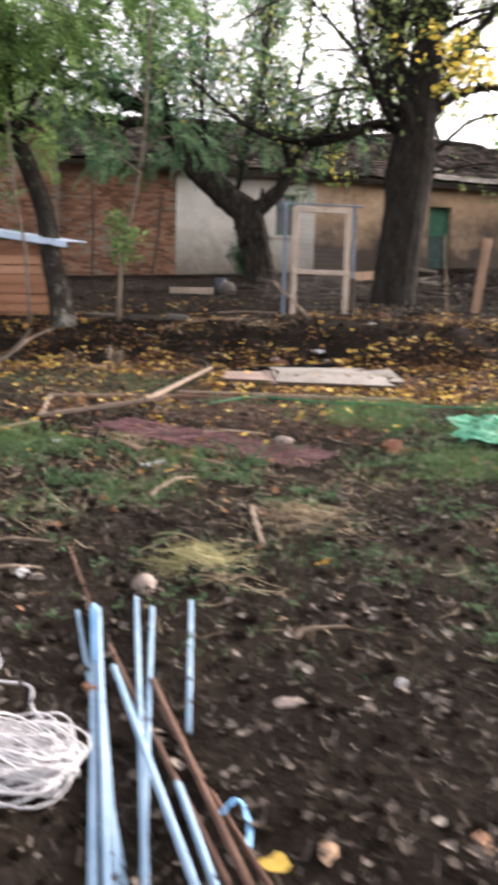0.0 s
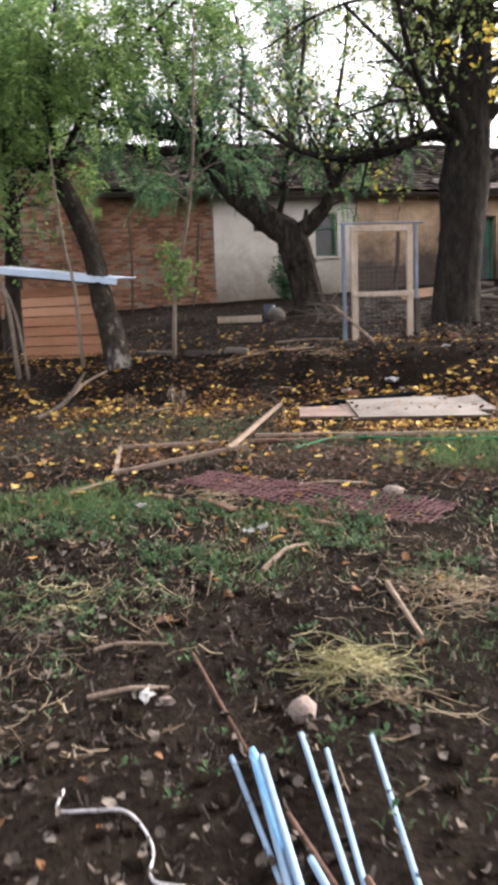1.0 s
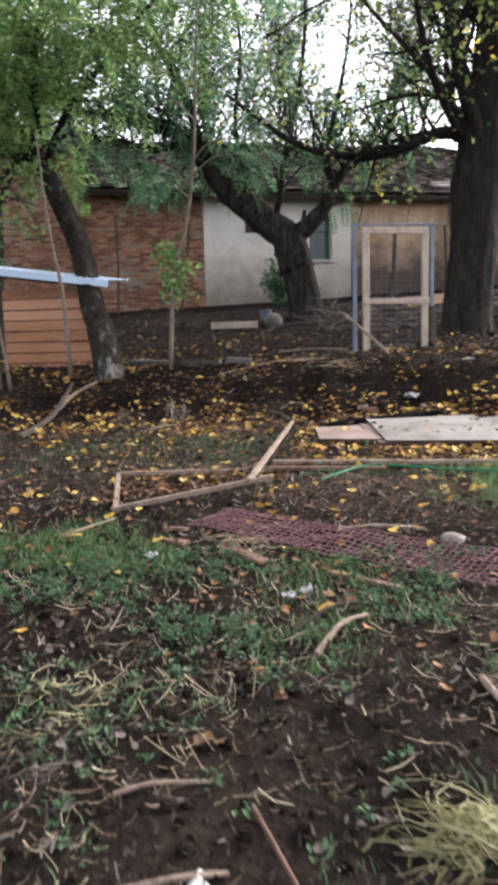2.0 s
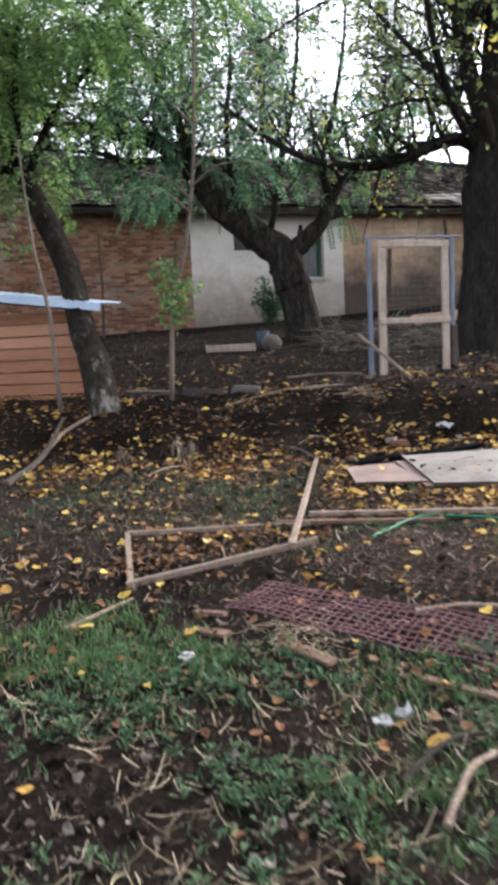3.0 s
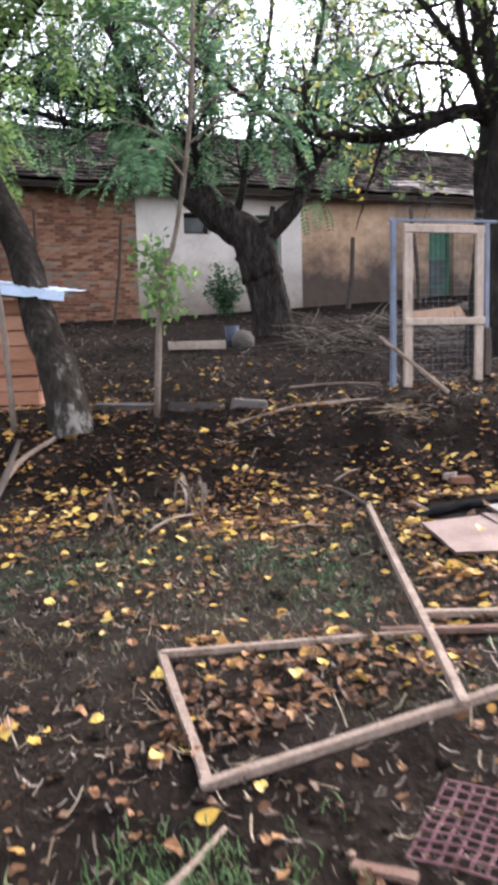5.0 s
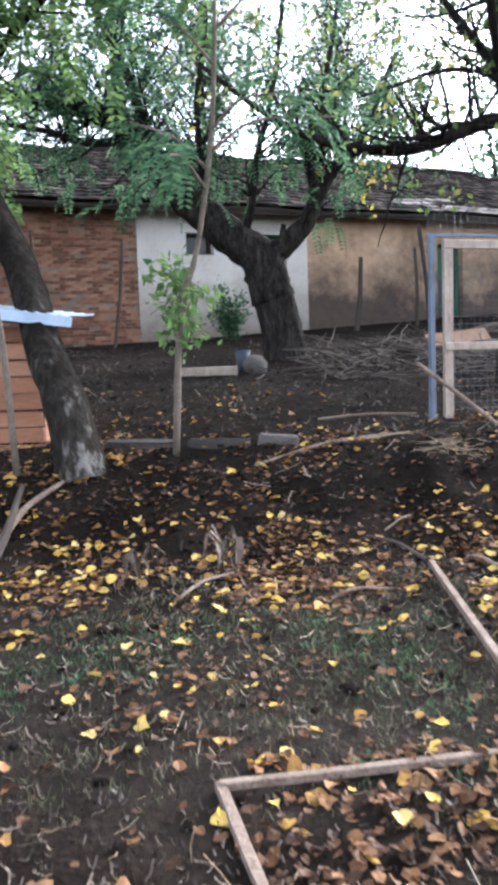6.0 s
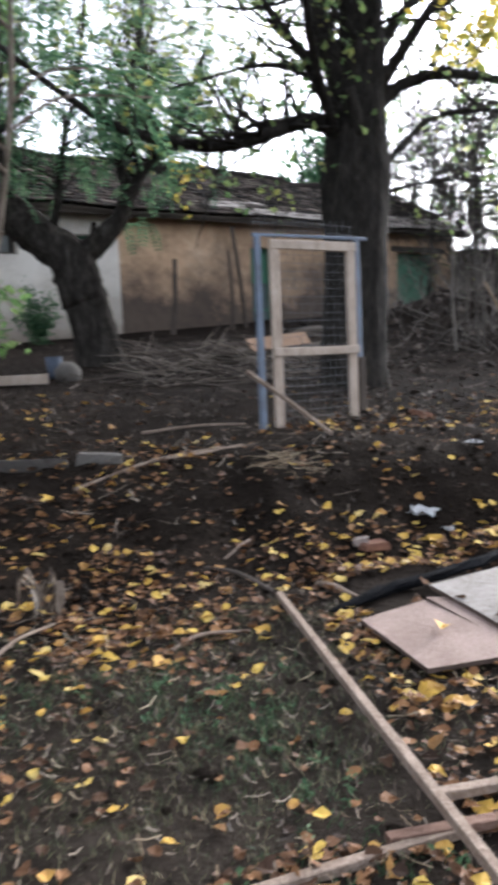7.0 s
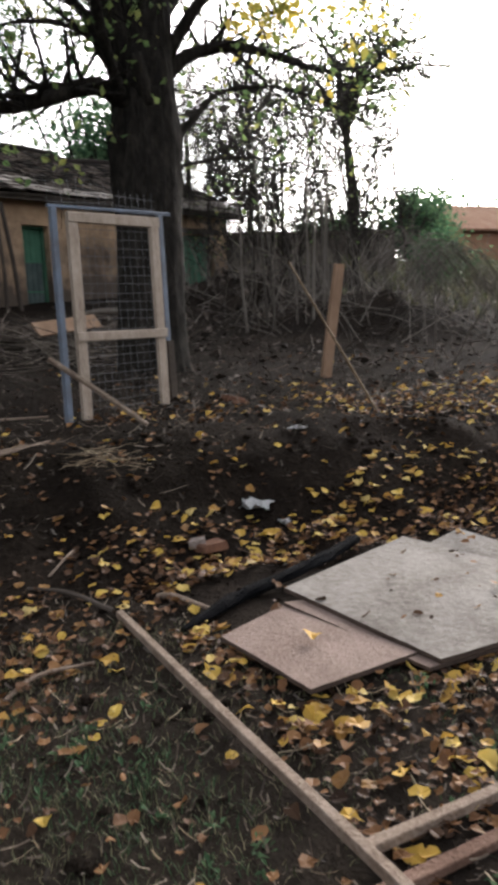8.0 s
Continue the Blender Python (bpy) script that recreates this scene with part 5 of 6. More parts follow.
def batten(p, q, w, h, label, mat=WOOD_GREY, name="batten", lift0=0.02, lift1=0.02, cat="batten"):
    a, b = gp(*p, lift0), gp(*q, lift1)
    g = Geo()
    m, ln = bar_pose(a, b)
    n = 8
    # a run of short lengths, slightly uneven, welded end to end
    vs, fs = [], []
    for i in range(n + 1):
        y = -ln / 2 + ln * i / n
        ww, hh = w * (1 + rng.normal() * 0.04), h * (1 + rng.normal() * 0.05)
        c = 0.15
        ring = [(-ww / 2, -hh / 2 * (1 - c)), (-ww / 2 * (1 - c), -hh / 2), (ww / 2 * (1 - c), -hh / 2), (ww / 2, -hh / 2 * (1 - c)), (ww / 2, hh / 2 * (1 - c)), (ww / 2 * (1 - c), hh / 2), (-ww / 2 * (1 - c), hh / 2), (-ww / 2, hh / 2 * (1 - c))]
        vs += [m @ Vector((x + math.sin(i * 0.8) * w * 0.05, y, z)) for x, z in ring]
    fs = [(i * 8 + j, (i + 1) * 8 + j, (i + 1) * 8 + (j + 1) % 8, i * 8 + (j + 1) % 8) for i in range(n) for j in range(8)]
    fs += [tuple(range(8)), tuple(range(n * 8 + 7, n * 8 - 1, -1))]
    g.add(vs, fs)
    return g, mat, label


def lath_frame():
    t = thing("lath_frame", gp(-2.7, 8.0), "broken rectangular frame of weathered laths lying on leaves", "frame")
    for p, q, w, h, l0, l1 in (((-3.43, 8.25), (-2.15, 8.50), 0.038, 0.032, 0.03, 0.03), ((-3.43, 8.27), (-3.12, 7.26), 0.038, 0.034, 0.02, 0.012),
                               ((-3.15, 7.27), (-2.04, 7.65), 0.043, 0.036, 0.015, 0.165)):
        g, mat, _ = batten(p, q, w, h, "", lift0=l0, lift1=l1)
        part("lath", g, mat, t)
    g, mat, lab = batten((-2.24, 10.72), (-2.195, 7.55), 0.038, 0.038, "", lift0=0.025, lift1=0.155)
    solo("long_batten", g, mat, "long grey weathered batten lying across the frame", "batten")
    g, mat, lab = batten((-2.17, 8.66), (0.2, 8.82), 0.045, 0.035, "", lift0=0.065, lift1=0.04)
    solo("batten", g, mat, "weathered batten lying flat on the leaves", "batten")
    g, mat, lab = batten((-2.4, 8.50), (-1.2, 8.58), 0.05, 0.03, "", WOOD_GREY, lift0=0.02, lift1=0.02)
    solo("batten", g, LATH_RED, "weathered brown lath lying on the leaves", "batten")


lath_frame()


def wire_panel(name, cs, pitch, r, mat, label, lift=0.03):
    """A welded wire panel through four ground corners, wire by wire."""
    a, b, c, d = [Vector((x, y, 0)) for x, y in cs]
    mid = (a + b + c + d) / 4
    t = thing(name, gp(mid.x, mid.y), label, "wire mesh")

    def at(u, v):
        p = (a * (1 - u) + b * u) * (1 - v) + (d * (1 - u) + c * u) * v
        return gp(p.x, p.y, lift + 0.02 * float(vnoise(p.x * 1.5, p.y * 1.5)))
    nu, nv = int((b - a).length / pitch), int((d - a).length / pitch)
    for i in range(nu + 1):
        part("cross_wire", Geo().tube([at(i / nu, k / 12) for k in range(13)], r, 4), mat, t)
    for j in range(nv + 1):
        part("long_wire", Geo().tube([at(k / 16, j / nv) + Vector((0, 0, r * 1.5)) for k in range(17)], r, 4), mat, t)


wire_panel("red_wire_panel", [(-2.50, 6.91), (-0.55, 6.06), (-0.33, 6.47), (-2.31, 7.29)], 0.046, 0.0033, MESH_RED, "red-oxide welded wire panel lying on the grass", 0.022)
wire_panel("wire_netting", [(-2.1, 7.5), (-0.1, 6.75), (0.1, 7.7), (-1.6, 8.35)], 0.075, 0.0014, RUST, "thin rusty wire netting lying crumpled on the ground", 0.04)

for p, q, w in (((-2.66, 6.91), (-2.48, 6.83), 0.045), ((-2.63, 6.69), (-2.43, 6.62), 0.075), ((-2.10, 6.46), (-1.90, 6.35), 0.08), ((-1.5, 6.22), (-1.1, 6.0), 0.05)):
    g, mat, lab = batten(p, q, w, 0.02, "", lift0=0.012, lift1=0.02)
    solo("broken_slat", g, LATH_RED, "broken dark brown slat at the edge of the wire panel", "slat", "broken slats")

solo("garden_hose", Geo().tube(smooth_line([gp(x, y, 0.04) for x, y in ((-1.72, 8.1), (-1.6, 8.3), (-1.36, 8.6), (-1.0, 8.62), (-0.6, 8.5), (-0.1, 8.42), (0.5, 8.46), (1.1, 8.5))], 5), 0.009, 7), HOSE, "green garden hose lying across the yard", "hose", smooth=True)


def green_net():
    g = Geo()
    n = 14
    vs = []
    for j in range(n + 1):
        for i in range(n + 1):
            x, y = 0.62 + 0.7 * i / n + 0.05 * math.sin(j * 1.1), 6.9 + 1.15 * j / n + 0.06 * math.sin(i * 0.9)
            vs.append(gp(x, y, 0.025 + 0.09 * abs(float(vnoise(x * 5, y * 5))) + 0.05 * abs(float(vnoise(x * 13, y * 11)))))
    k = len(vs)
    w = n + 1
    vs += [p - Vector((0, 0, 0.006)) for p in vs]
    fs = [(j * w + i, j * w + i + 1, (j + 1) * w + i + 1, (j + 1) * w + i) for j in range(n) for i in range(n)]
    fs += [tuple(k + q for q in reversed(f)) for f in list(fs)]
    for i in range(n):
        fs += [(i + 1, i, k + i, k + i + 1), (n * w + i, n * w + i + 1, k + n * w + i + 1, k + n * w + i),
               (i * w, (i + 1) * w, k + (i + 1) * w, k + i * w), ((i + 1) * w + n, i * w + n, k + i * w + n, k + (i + 1) * w + n)]
    solo("plastic_net", g.add(vs, fs), NET_GREEN, "crumpled green plastic net lying in the grass", "net")


green_net()


def rods():
    lines = [((-1.167, 3.24), (-0.62, 1.7), ROD_BLUE, 0.0133, 0.02), ((-1.236, 3.228), (-0.53, 1.7), ROD_BLUE, 0.0095, 0.0), ((-1.10, 3.08), (-0.56, 1.7), ROD_BLUE, 0.0125, 0.01),
             ((-1.12, 3.16), (-0.585, 1.7), ROD_BLUE, 0.0115, 0.035), ((-1.018, 3.36), (-0.49, 1.7), ROD_BLUE, 0.0101, 0.02), ((-0.92, 3.27), (-0.50, 1.7), ROD_BLUE, 0.0090, 0.012), ((-0.779, 3.385), (-0.56, 2.418), ROD_BLUE, 0.0090, 0.015),
             ((-0.907, 2.722), (-0.36, 1.7), ROD_BLUE, 0.0109, 0.045), ((-0.526, 2.144), (-0.30, 1.7), ROD_BLUE, 0.0105, 0.02),
             ((-1.005, 2.951), (-0.25, 1.7), RUST, 0.010, 0.012), ((-0.756, 2.69), (-0.22, 1.72), RUST, 0.011, 0.015), ((-0.70, 2.56), (-0.17, 1.75), RUST, 0.008, 0.010), ((-1.58, 4.02), (-1.19, 3.28), RUST, 0.0075, 0.008)]
    for p, q, mat, r, up in lines:
        a, b = gp(*p, r + up + 0.008), gp(*q, r + up)
        mid = a.lerp(b, 0.5)
        lab = "slim pale blue painted steel rod in a bundle" if mat == ROD_BLUE else "thin rusty steel rod in a bundle"
        solo("rod", Geo().tube([a, mid, b], r, 10), mat, lab, "rod", "rods in the bundle", smooth=True)
    a, b = gp(-1.165, 3.235, 0.05), gp(-0.99, 2.76, 0.045)
    solo("plastic_wrap", Geo().tube(smooth_line([a, a.lerp(b, 0.3), a.lerp(b, 0.6), b]), [0.008, 0.016, 0.012, 0.017, 0.013, 0.018, 0.013, 0.016, 0.012, 0.015, 0.011, 0.012, 0.006], 9, 0.12), TAPE_BLUE, "bright blue plastic strip wrapped on the rods", "plastic wrap")
    q = [gp(-0.39, 2.03, 0.04), gp(-0.34, 2.07, 0.055), gp(-0.30, 2.03, 0.03), gp(-0.29, 1.95, 0.015)]
    solo("ribbon", Geo().tube(smooth_line(q), [0.003, 0.008, 0.005, 0.009, 0.004, 0.008, 0.005, 0.009, 0.006, 0.009, 0.005, 0.008, 0.003], 6, 0.2, 0.5), TAPE_BLUE, "torn bright blue plastic ribbon on the rods", "ribbon")


rods()


def twine_coil():
    g = Geo()
    c = gp(-1.01, 2.16)
    pts = []
    turns, per = 46, 20
    for k in range(turns):
        r = 0.085 + rng.random() * 0.085
        ox, oy, oz = rng.normal() * 0.036, rng.normal() * 0.032, 0.015 + 0.075 * rng.random()
        ax, ay, sq = rng.normal() * 0.5, rng.normal() * 0.5, 0.62 + 0.5 * rng.random()
        for i in range(per):
            w = 2 * math.pi * i / per
            pts.append(c + Vector((ox + math.cos(w) * r, oy + math.sin(w) * r * sq, max(0.008, oz + (math.cos(w) * ax + math.sin(w) * ay) * r * 0.6))))
    # ease one turn into the next
    for _ in range(2):
        pts = [pts[0]] + [(pts[i - 1] + pts[i] * 2 + pts[i + 1]) / 4 for i in range(1, len(pts) - 1)] + [pts[-1]]
    g.tube(pts, 0.0036, 5)
    g.tube(smooth_line([c + Vector((0.05, 0.17, 0.05)), gp(-1.12, 2.5, 0.01), gp(-1.18, 2.62, 0.008), gp(-1.33, 2.65, 0.01), gp(-1.38, 2.8, 0.008), gp(-1.5, 2.93, 0.012), gp(-1.62, 2.93, 0.01), gp(-1.73, 2.93, 0.008), gp(-1.74, 3.0, 0.02)], 5), 0.005, 6)
    solo("twine_coil", g, TWINE, "tangled coil of white plastic twine on the soil", "twine", smooth=True)


twine_coil()


def stone(x, y, sx, sy, sz, mat, label, name="stone", group="", rough=0.10):
    solo(name, Geo().lump(gp(x, y, sz * 0.35), sx, sy, sz, 9, rough, rng.random() * 6), mat, label, "stone", group, smooth=rough < 0.15)


stone(-1.04, 3.55, 0.058, 0.05, 0.056, STONE, "rounded pale pinkish stone on the soil")
stone(-0.79, 6.74, 0.07, 0.06, 0.05, STONE, "rounded pale stone lying by the wire panel", rough=0.14)
stone(0.09, 6.70, 0.10, 0.08, 0.08, BRICK, "worn lump of red brick among the weeds", rough=0.16)
stone(-1.67, 3.66, 0.07, 0.03, 0.022, PAPER, "flat crumpled whitish scrap of stone on the soil", rough=0.25)
stone(-1.58, 3.62, 0.045, 0.024, 0.018, STONE, "flat whitish stone chip on the soil", rough=0.25)
stone(0.113, 2.86, 0.024, 0.016, 0.022, PAPER, "small white pebble on the soil", rough=0.2)
stone(-0.086, 1.99, 0.055, 0.026, 0.012, POST_BROWN, "flat tan bark chip on the soil", rough=0.25)
stone(0.315, 2.10, 0.045, 0.028, 0.012, BRICK, "flat pinkish brick chip on the soil", rough=0.25)
stone(-0.266, 2.675, 0.06, 0.022, 0.014, STONE, "long pale stone chip on the soil", rough=0.25)
stone(-3.55, 18.6, 0.2, 0.17, 0.2, STONE_GREY, "grey field stone in the pen")
for x, y, a, w in ((-4.42, 12.70, 4, 0.62), (-3.72, 12.74, 2, 0.55), (-3.2, 12.72, -5, 0.34)):
    mm = pose(0, 0, 0, 3, 2, a)
    mm.translation = gp(x, y, 0.02)
    solo("edging_slab", Geo().box(mm, w, 0.09, 0.11, 0.02, 0.007), STONE_GREY, "flat grey stone slab edging the pen", "stone", "edging stones")


def brick_bits():
    for x, y, a, w, lab in ((-1.42, 11.42, 20, 0.2, "broken red brick on the bank"), (-1.5, 11.45, 70, 0.10, "broken pale brick end on the bank"), (-0.05, 13.9, 10, 0.22, "loose red brick beside the gate"), (-0.95, 2.62, 30, 0.05, "small red brick chip")):
        m = pose(0, 0, 0, rng.normal() * 6, rng.normal() * 8, a)
        m.translation = gp(x, y, 0.03)
        solo("loose_brick", Geo().box(m, w, 0.1, 0.06, 0.012, 0.006), BRICK if "red" in lab else STONE, lab, "brick", "loose bricks")


brick_bits()


def scraps():
    for x, y, s in ((-0.92, 11.80, 0.17), (-0.20, 12.42, 0.09), (-0.8, 11.6, 0.05), (-1.68, 5.81, 0.06), (-1.60, 5.85, 0.045), (-2.58, 6.32, 0.055)):
        g = Geo()
        c = gp(x, y, 0.03)
        n = 6
        vs = [c + Vector(((i / n - 0.5) * s + rng.normal() * 0.012, (j / n - 0.5) * s * 1.3 + rng.normal() * 0.012, abs(rng.normal()) * 0.012 + (0.03 if s > 0.12 else 0.008) * math.sin(i * 1.3 + j))) for j in range(n + 1) for i in range(n + 1)]
        fs = [(j * 7 + i, j * 7 + i + 1, (j + 1) * 7 + i + 1, (j + 1) * 7 + i) for j in range(n) for i in range(n)]
        g.add(vs, fs)
        solo("paper_scrap", g, PAPER, "crumpled white scrap lying on the ground", "scrap", "scraps")


scraps()


def pen_things():
    a, b = gp(-4.72, 18.2, 0.075), gp(-3.85, 18.3, 0.075)
    t = thing("feeding_trough", gp(-4.3, 18.25), "low pale wooden feeding trough on the pen soil", "trough")
    m, ln = bar_pose(a, b)
    for name, off, w, h in (("bottom", (0, 0, -0.055), 0.18, 0.025), ("side", (-0.10, 0, 0), 0.022, 0.13), ("side", (0.10, 0, 0), 0.022, 0.13)):
        part(name, Geo().box(m @ Matrix.Translation(off), w, ln, h, 0.005, 0.003), WOOD, t)
    for y in (-ln / 2 - 0.012, ln / 2 + 0.012):
        part("end", Geo().box(m @ Matrix.Translation((0, y, 0)), 0.22, 0.022, 0.15, 0.005, 0.003), WOOD, t)
    # blue-grey bucket behind the plank
    c = gp(-3.75, 18.9)
    t = thing("bucket", c, "old blue-grey plastic bucket in the pen", "bucket")
    g = Geo()
    g.tube([c, c + Vector((0, 0, 0.16)), c + Vector((0, 0, 0.31)), c + Vector((0, 0, 0.32)), c + Vector((0, 0, 0.05))], [0.09, 0.11, 0.125, 0.112, 0.085], 18)
    part("body", g, BUCKET, t, smooth=True)
    part("rim", Geo().tube([c + Vector((math.cos(w) * 0.128, math.sin(w) * 0.128, 0.31)) for w in np.linspace(0, 2 * math.pi, 25)], 0.007, 6), BUCKET, t)
    # posts and sticks standing near the wall
    for (u, z0, z1, lean, r) in ((5.15, 2.9, 4.75, 0.22, 0.07), (6.9, 2.9, 5.0, 0.02, 0.05), (7.3, 2.9, 5.6, -0.25, 0.06), (-0.9, 2.9, 5.0, 0.3, 0.04), (-2.6, 2.9, 5.2, 0.05, 0.035)):
        p = wp(u, -1.1, 0)
        q = gp(p.x, p.y, -0.1)
        e = wp(u + lean, -1.0, z1)
        solo("fence_post", Geo().tube([q, q.lerp(e, 0.5) + WU * 0.04, e], [r, r * 0.9, r * 0.85], 8, 0.06), BEAM, "old dark timber post standing before the wall", "post", "posts by the wall")
    # logs and planks piled at the back
    for k in range(16):
        x, y = -2.2 + rng.random() * 2.6, 18.6 + rng.random() * 2.2
        ang = radians(15 + rng.normal() * 22)
        ln = 0.7 + rng.random() * 1.3
        a = gp(x, y, 0.08 + 0.28 * rng.random())
        b = a + Vector((math.cos(ang) * ln, math.sin(ang) * ln, rng.normal() * 0.12))
        solo("branch_log", Geo().tube(smooth_line([a, a.lerp(b, 0.5) + Vector((0, 0, 0.05 * rng.normal())), b]), 0.025 + 0.035 * rng.random(), 7, 0.08), TWIG, "dead branch on the brushwood pile", "branch", "brushwood pile")
    m, ln = bar_pose(gp(-0.9, 18.3, 0.42), gp(0.1, 18.75, 0.46), (0, -0.8, 0.6))
    solo("plank", Geo().box(m, 0.24, ln, 0.03, 0.006, 0.003), POST_BROWN, "reddish plank lying on the brushwood pile", "plank")
    g = Geo()
    for _ in range(700):
        x, y = -2.6 + rng.random() * 3.0, 17.0 + rng.random() * 3.6
        ang = rng.random() * math.pi
        ln = 0.3 + rng.random() * 0.9
        a = gp(x, y, 0.02 + rng.random() * 0.38 * (1 - abs(y - 18.8) / 2.4))
        b = a + Vector((math.cos(ang) * ln, math.sin(ang) * ln, rng.normal() * 0.18))
        g.tube([a, a.lerp(b, 0.5) + rand_dir() * 0.06, b], [0.010, 0.008, 0.005], 4)
    solo("brushwood", g, TWIG, "heap of dead twigs behind the gate", "brushwood", kind="stuff")


pen_things()


def right_side():
    a, b = gp(1.44, 14.73, -0.2), Vector((1.57, 14.49, 3.02))
    m, ln = bar_pose(a, b, (0, 1, 0))
    solo("wooden_post", Geo().box(m, 0.125, ln, 0.05, 0.01, 0.004), POST_BROWN, "leaning orange-brown wooden post in the soil", "post")
    solo("cane", Geo().tube([gp(0.893, 12.9, -0.03), Vector((0.88, 13.62, 2.31)), Vector((0.87, 14.35, 3.04))], [0.013, 0.012, 0.010], 6), STRAW, "thin pale cane leaning over the bank", "cane")
    g = Geo()
    for _ in range(620):
        x, y = 5.0 + rng.normal() * 1.9, 22.5 + rng.normal() * 2.8
        s = 0.015 + 0.085 * rng.random() ** 3
        m = pose(0, 0, 0, rng.random() * 360, rng.random() * 360, rng.random() * 360)
        m.translation = gp(x, y, s * 0.3)
        g.box(m, s * 2, s * 1.2, s, 0.0, 0.01)
    solo("rubble", g, RUBBLE, "heap of soil with broken brick and stone rubble", "rubble", kind="stuff")
    g = Geo()
    for _ in range(620):
        x, y = 5.4 + rng.normal() * 2.2, 21.5 + rng.normal() * 4.0
        if x < 2.6:
            continue
        a = gp(x, y, 0.0)
        ln = 0.4 + rng.random() * 1.4
        d = (rand_dir() + Vector((0, 0, 0.7))).normalized()
        b = a + d * ln
        g.tube([a, a.lerp(b, 0.5) + rand_dir() * 0.08, b], [0.009, 0.007, 0.004], 3)
    solo("dead_brush", g, STEM_GREY, "tangle of dead stems and brush beyond the yard", "brush", kind="stuff")
    g = Geo()
    for _ in range(170):
        x, y = 3.2 + rng.random() * 7.5, 18.5 + rng.random() * 8.5
        a = gp(x, y, -0.05)
        h = 0.7 + 1.5 * rng.random() ** 2
        b = a + Vector((rng.normal() * 0.16 * h, rng.normal() * 0.16 * h, h))
        g.tube([a, a.lerp(b, 0.5) + rand_dir() * 0.05, b], [0.008, 0.006, 0.003], 3)
    for _ in range(90):
        x, y = 5.2 + rng.random() * 1.6, 18.6 + rng.random() * 1.8
        a = gp(x, y, 0.0)
        reach = 1.0 + rng.random() * 1.2
        pts = [a + Vector((reach * k, -0.2 * k, (0.75 + 0.5 * rng.random()) * math.sin(math.pi * (0.15 + 0.8 * k)))) for k in (0, 0.3, 0.6, 1.0)]
        g.tube(smooth_line(pts, 3), 0.006, 3)
    solo("dead_stems", g, STEM_GREY, "upright and arching grey dead stems beyond the yard", "stems", kind="stuff")
    for x, y, h, lean in ((3.25, 19.2, 2.4, 0.05), (3.45, 19.8, 3.3, -0.1), (3.9, 19.0, 2.2, 0.1), (4.35, 19.4, 3.6, 0.25), (4.75, 20.6, 3.9, 0.1), (5.4, 21.0, 3.0, -0.1), (5.9, 21.8, 4.2, 0.2), (2.95, 19.6, 2.6, -0.15)):
        b = gp(x, y, -0.1)
        t = thing("bare_sapling", b, "thin bare grey sapling among dead brush", "sapling", "bare saplings")
        line = smooth_line([b, b + Vector((lean * 0.4, 0, h * 0.4)), b + Vector((lean * 0.7 + rng.normal() * 0.05, 0, h * 0.75)), b + Vector((lean, 0.1, h))])
        part("stem", Geo().tube(line, [0.026 - 0.02 * i / (len(line) - 1) for i in range(len(line))], 6, 0.05), STEM_GREY, t)
        w = Geo()
        for _ in range(9):
            q = line[int(rng.integers(len(line) // 3, len(line)))]
            twigs(w, None, q, (rand_dir() * 0.8 + Vector((0, 0, 0.9))).normalized(), h * 0.22, 0.009, 1, 0.0, 0.05, "leaf", 0.0, 0.004)
        part("twig_cluster", w, STEM_GREY, t, kind="stuff")


right_side()


def loose_sticks():
    rows = [((-3.8, 10.2), (-3.5, 10.6), 0.012, "thin"), ((-2.25, 10.8), (-2.6, 11.2), 0.015, "dark"), ((-5.1, 9.95), (-5.2, 11.8), 0.04, "forked pale"), ((-5.18, 11.2), (-4.9, 11.9), 0.03, "pale"),
            ((-2.8, 13.8), (-1.8, 13.96), 0.014, "long thin"), ((-2.7, 12.6), (-2.0, 13.05), 0.018, "long thin"), ((-3.4, 12.3), (-2.2, 12.9), 0.014, "thin"), ((-0.78, 5.05), (-0.6, 4.3), 0.017, "bent"), ((-1.62, 5.48), (-1.22, 5.8), 0.013, "dark"),
            ((-1.9, 3.6), (-1.6, 3.72), 0.012, "yellowish"), ((-2.05, 4.05), (-1.75, 4.2), 0.010, "bent"), ((-0.3, 3.2), (-0.1, 3.3), 0.010, "short"), ((-3.3, 6.65), (-3.05, 7.05), 0.014, "pale"),
            ((-1.95, 10.95), (-1.8, 10.6), 0.018, "grey"), ((-1.5, 6.885), (-0.95, 6.97), 0.016, "pale"), ((-1.49, 5.23), (-1.275, 5.64), 0.017, "grey"), ((-2.23, 11.6), (-2.46, 11.29), 0.010, "bent"), ((-2.94, 10.11), (-2.49, 10.32), 0.012, "thin")]
    for p, q, r, kind in rows:
        a, b = gp(*p, r), gp(*q, r)
        c = a.lerp(b, 0.5)
        pts = smooth_line([a, gp(c.x + rng.normal() * 0.04, c.y + rng.normal() * 0.04, r + 0.02), b])
        solo("stick", Geo().tube(pts, [r * (1 - 0.4 * i / (len(pts) - 1)) for i in range(len(pts))], 7, 0.09), TWIG if kind in ("dark", "forked pale") else WOOD_GREY, kind + " dry stick lying on the ground", "stick", "fallen sticks")


loose_sticks()

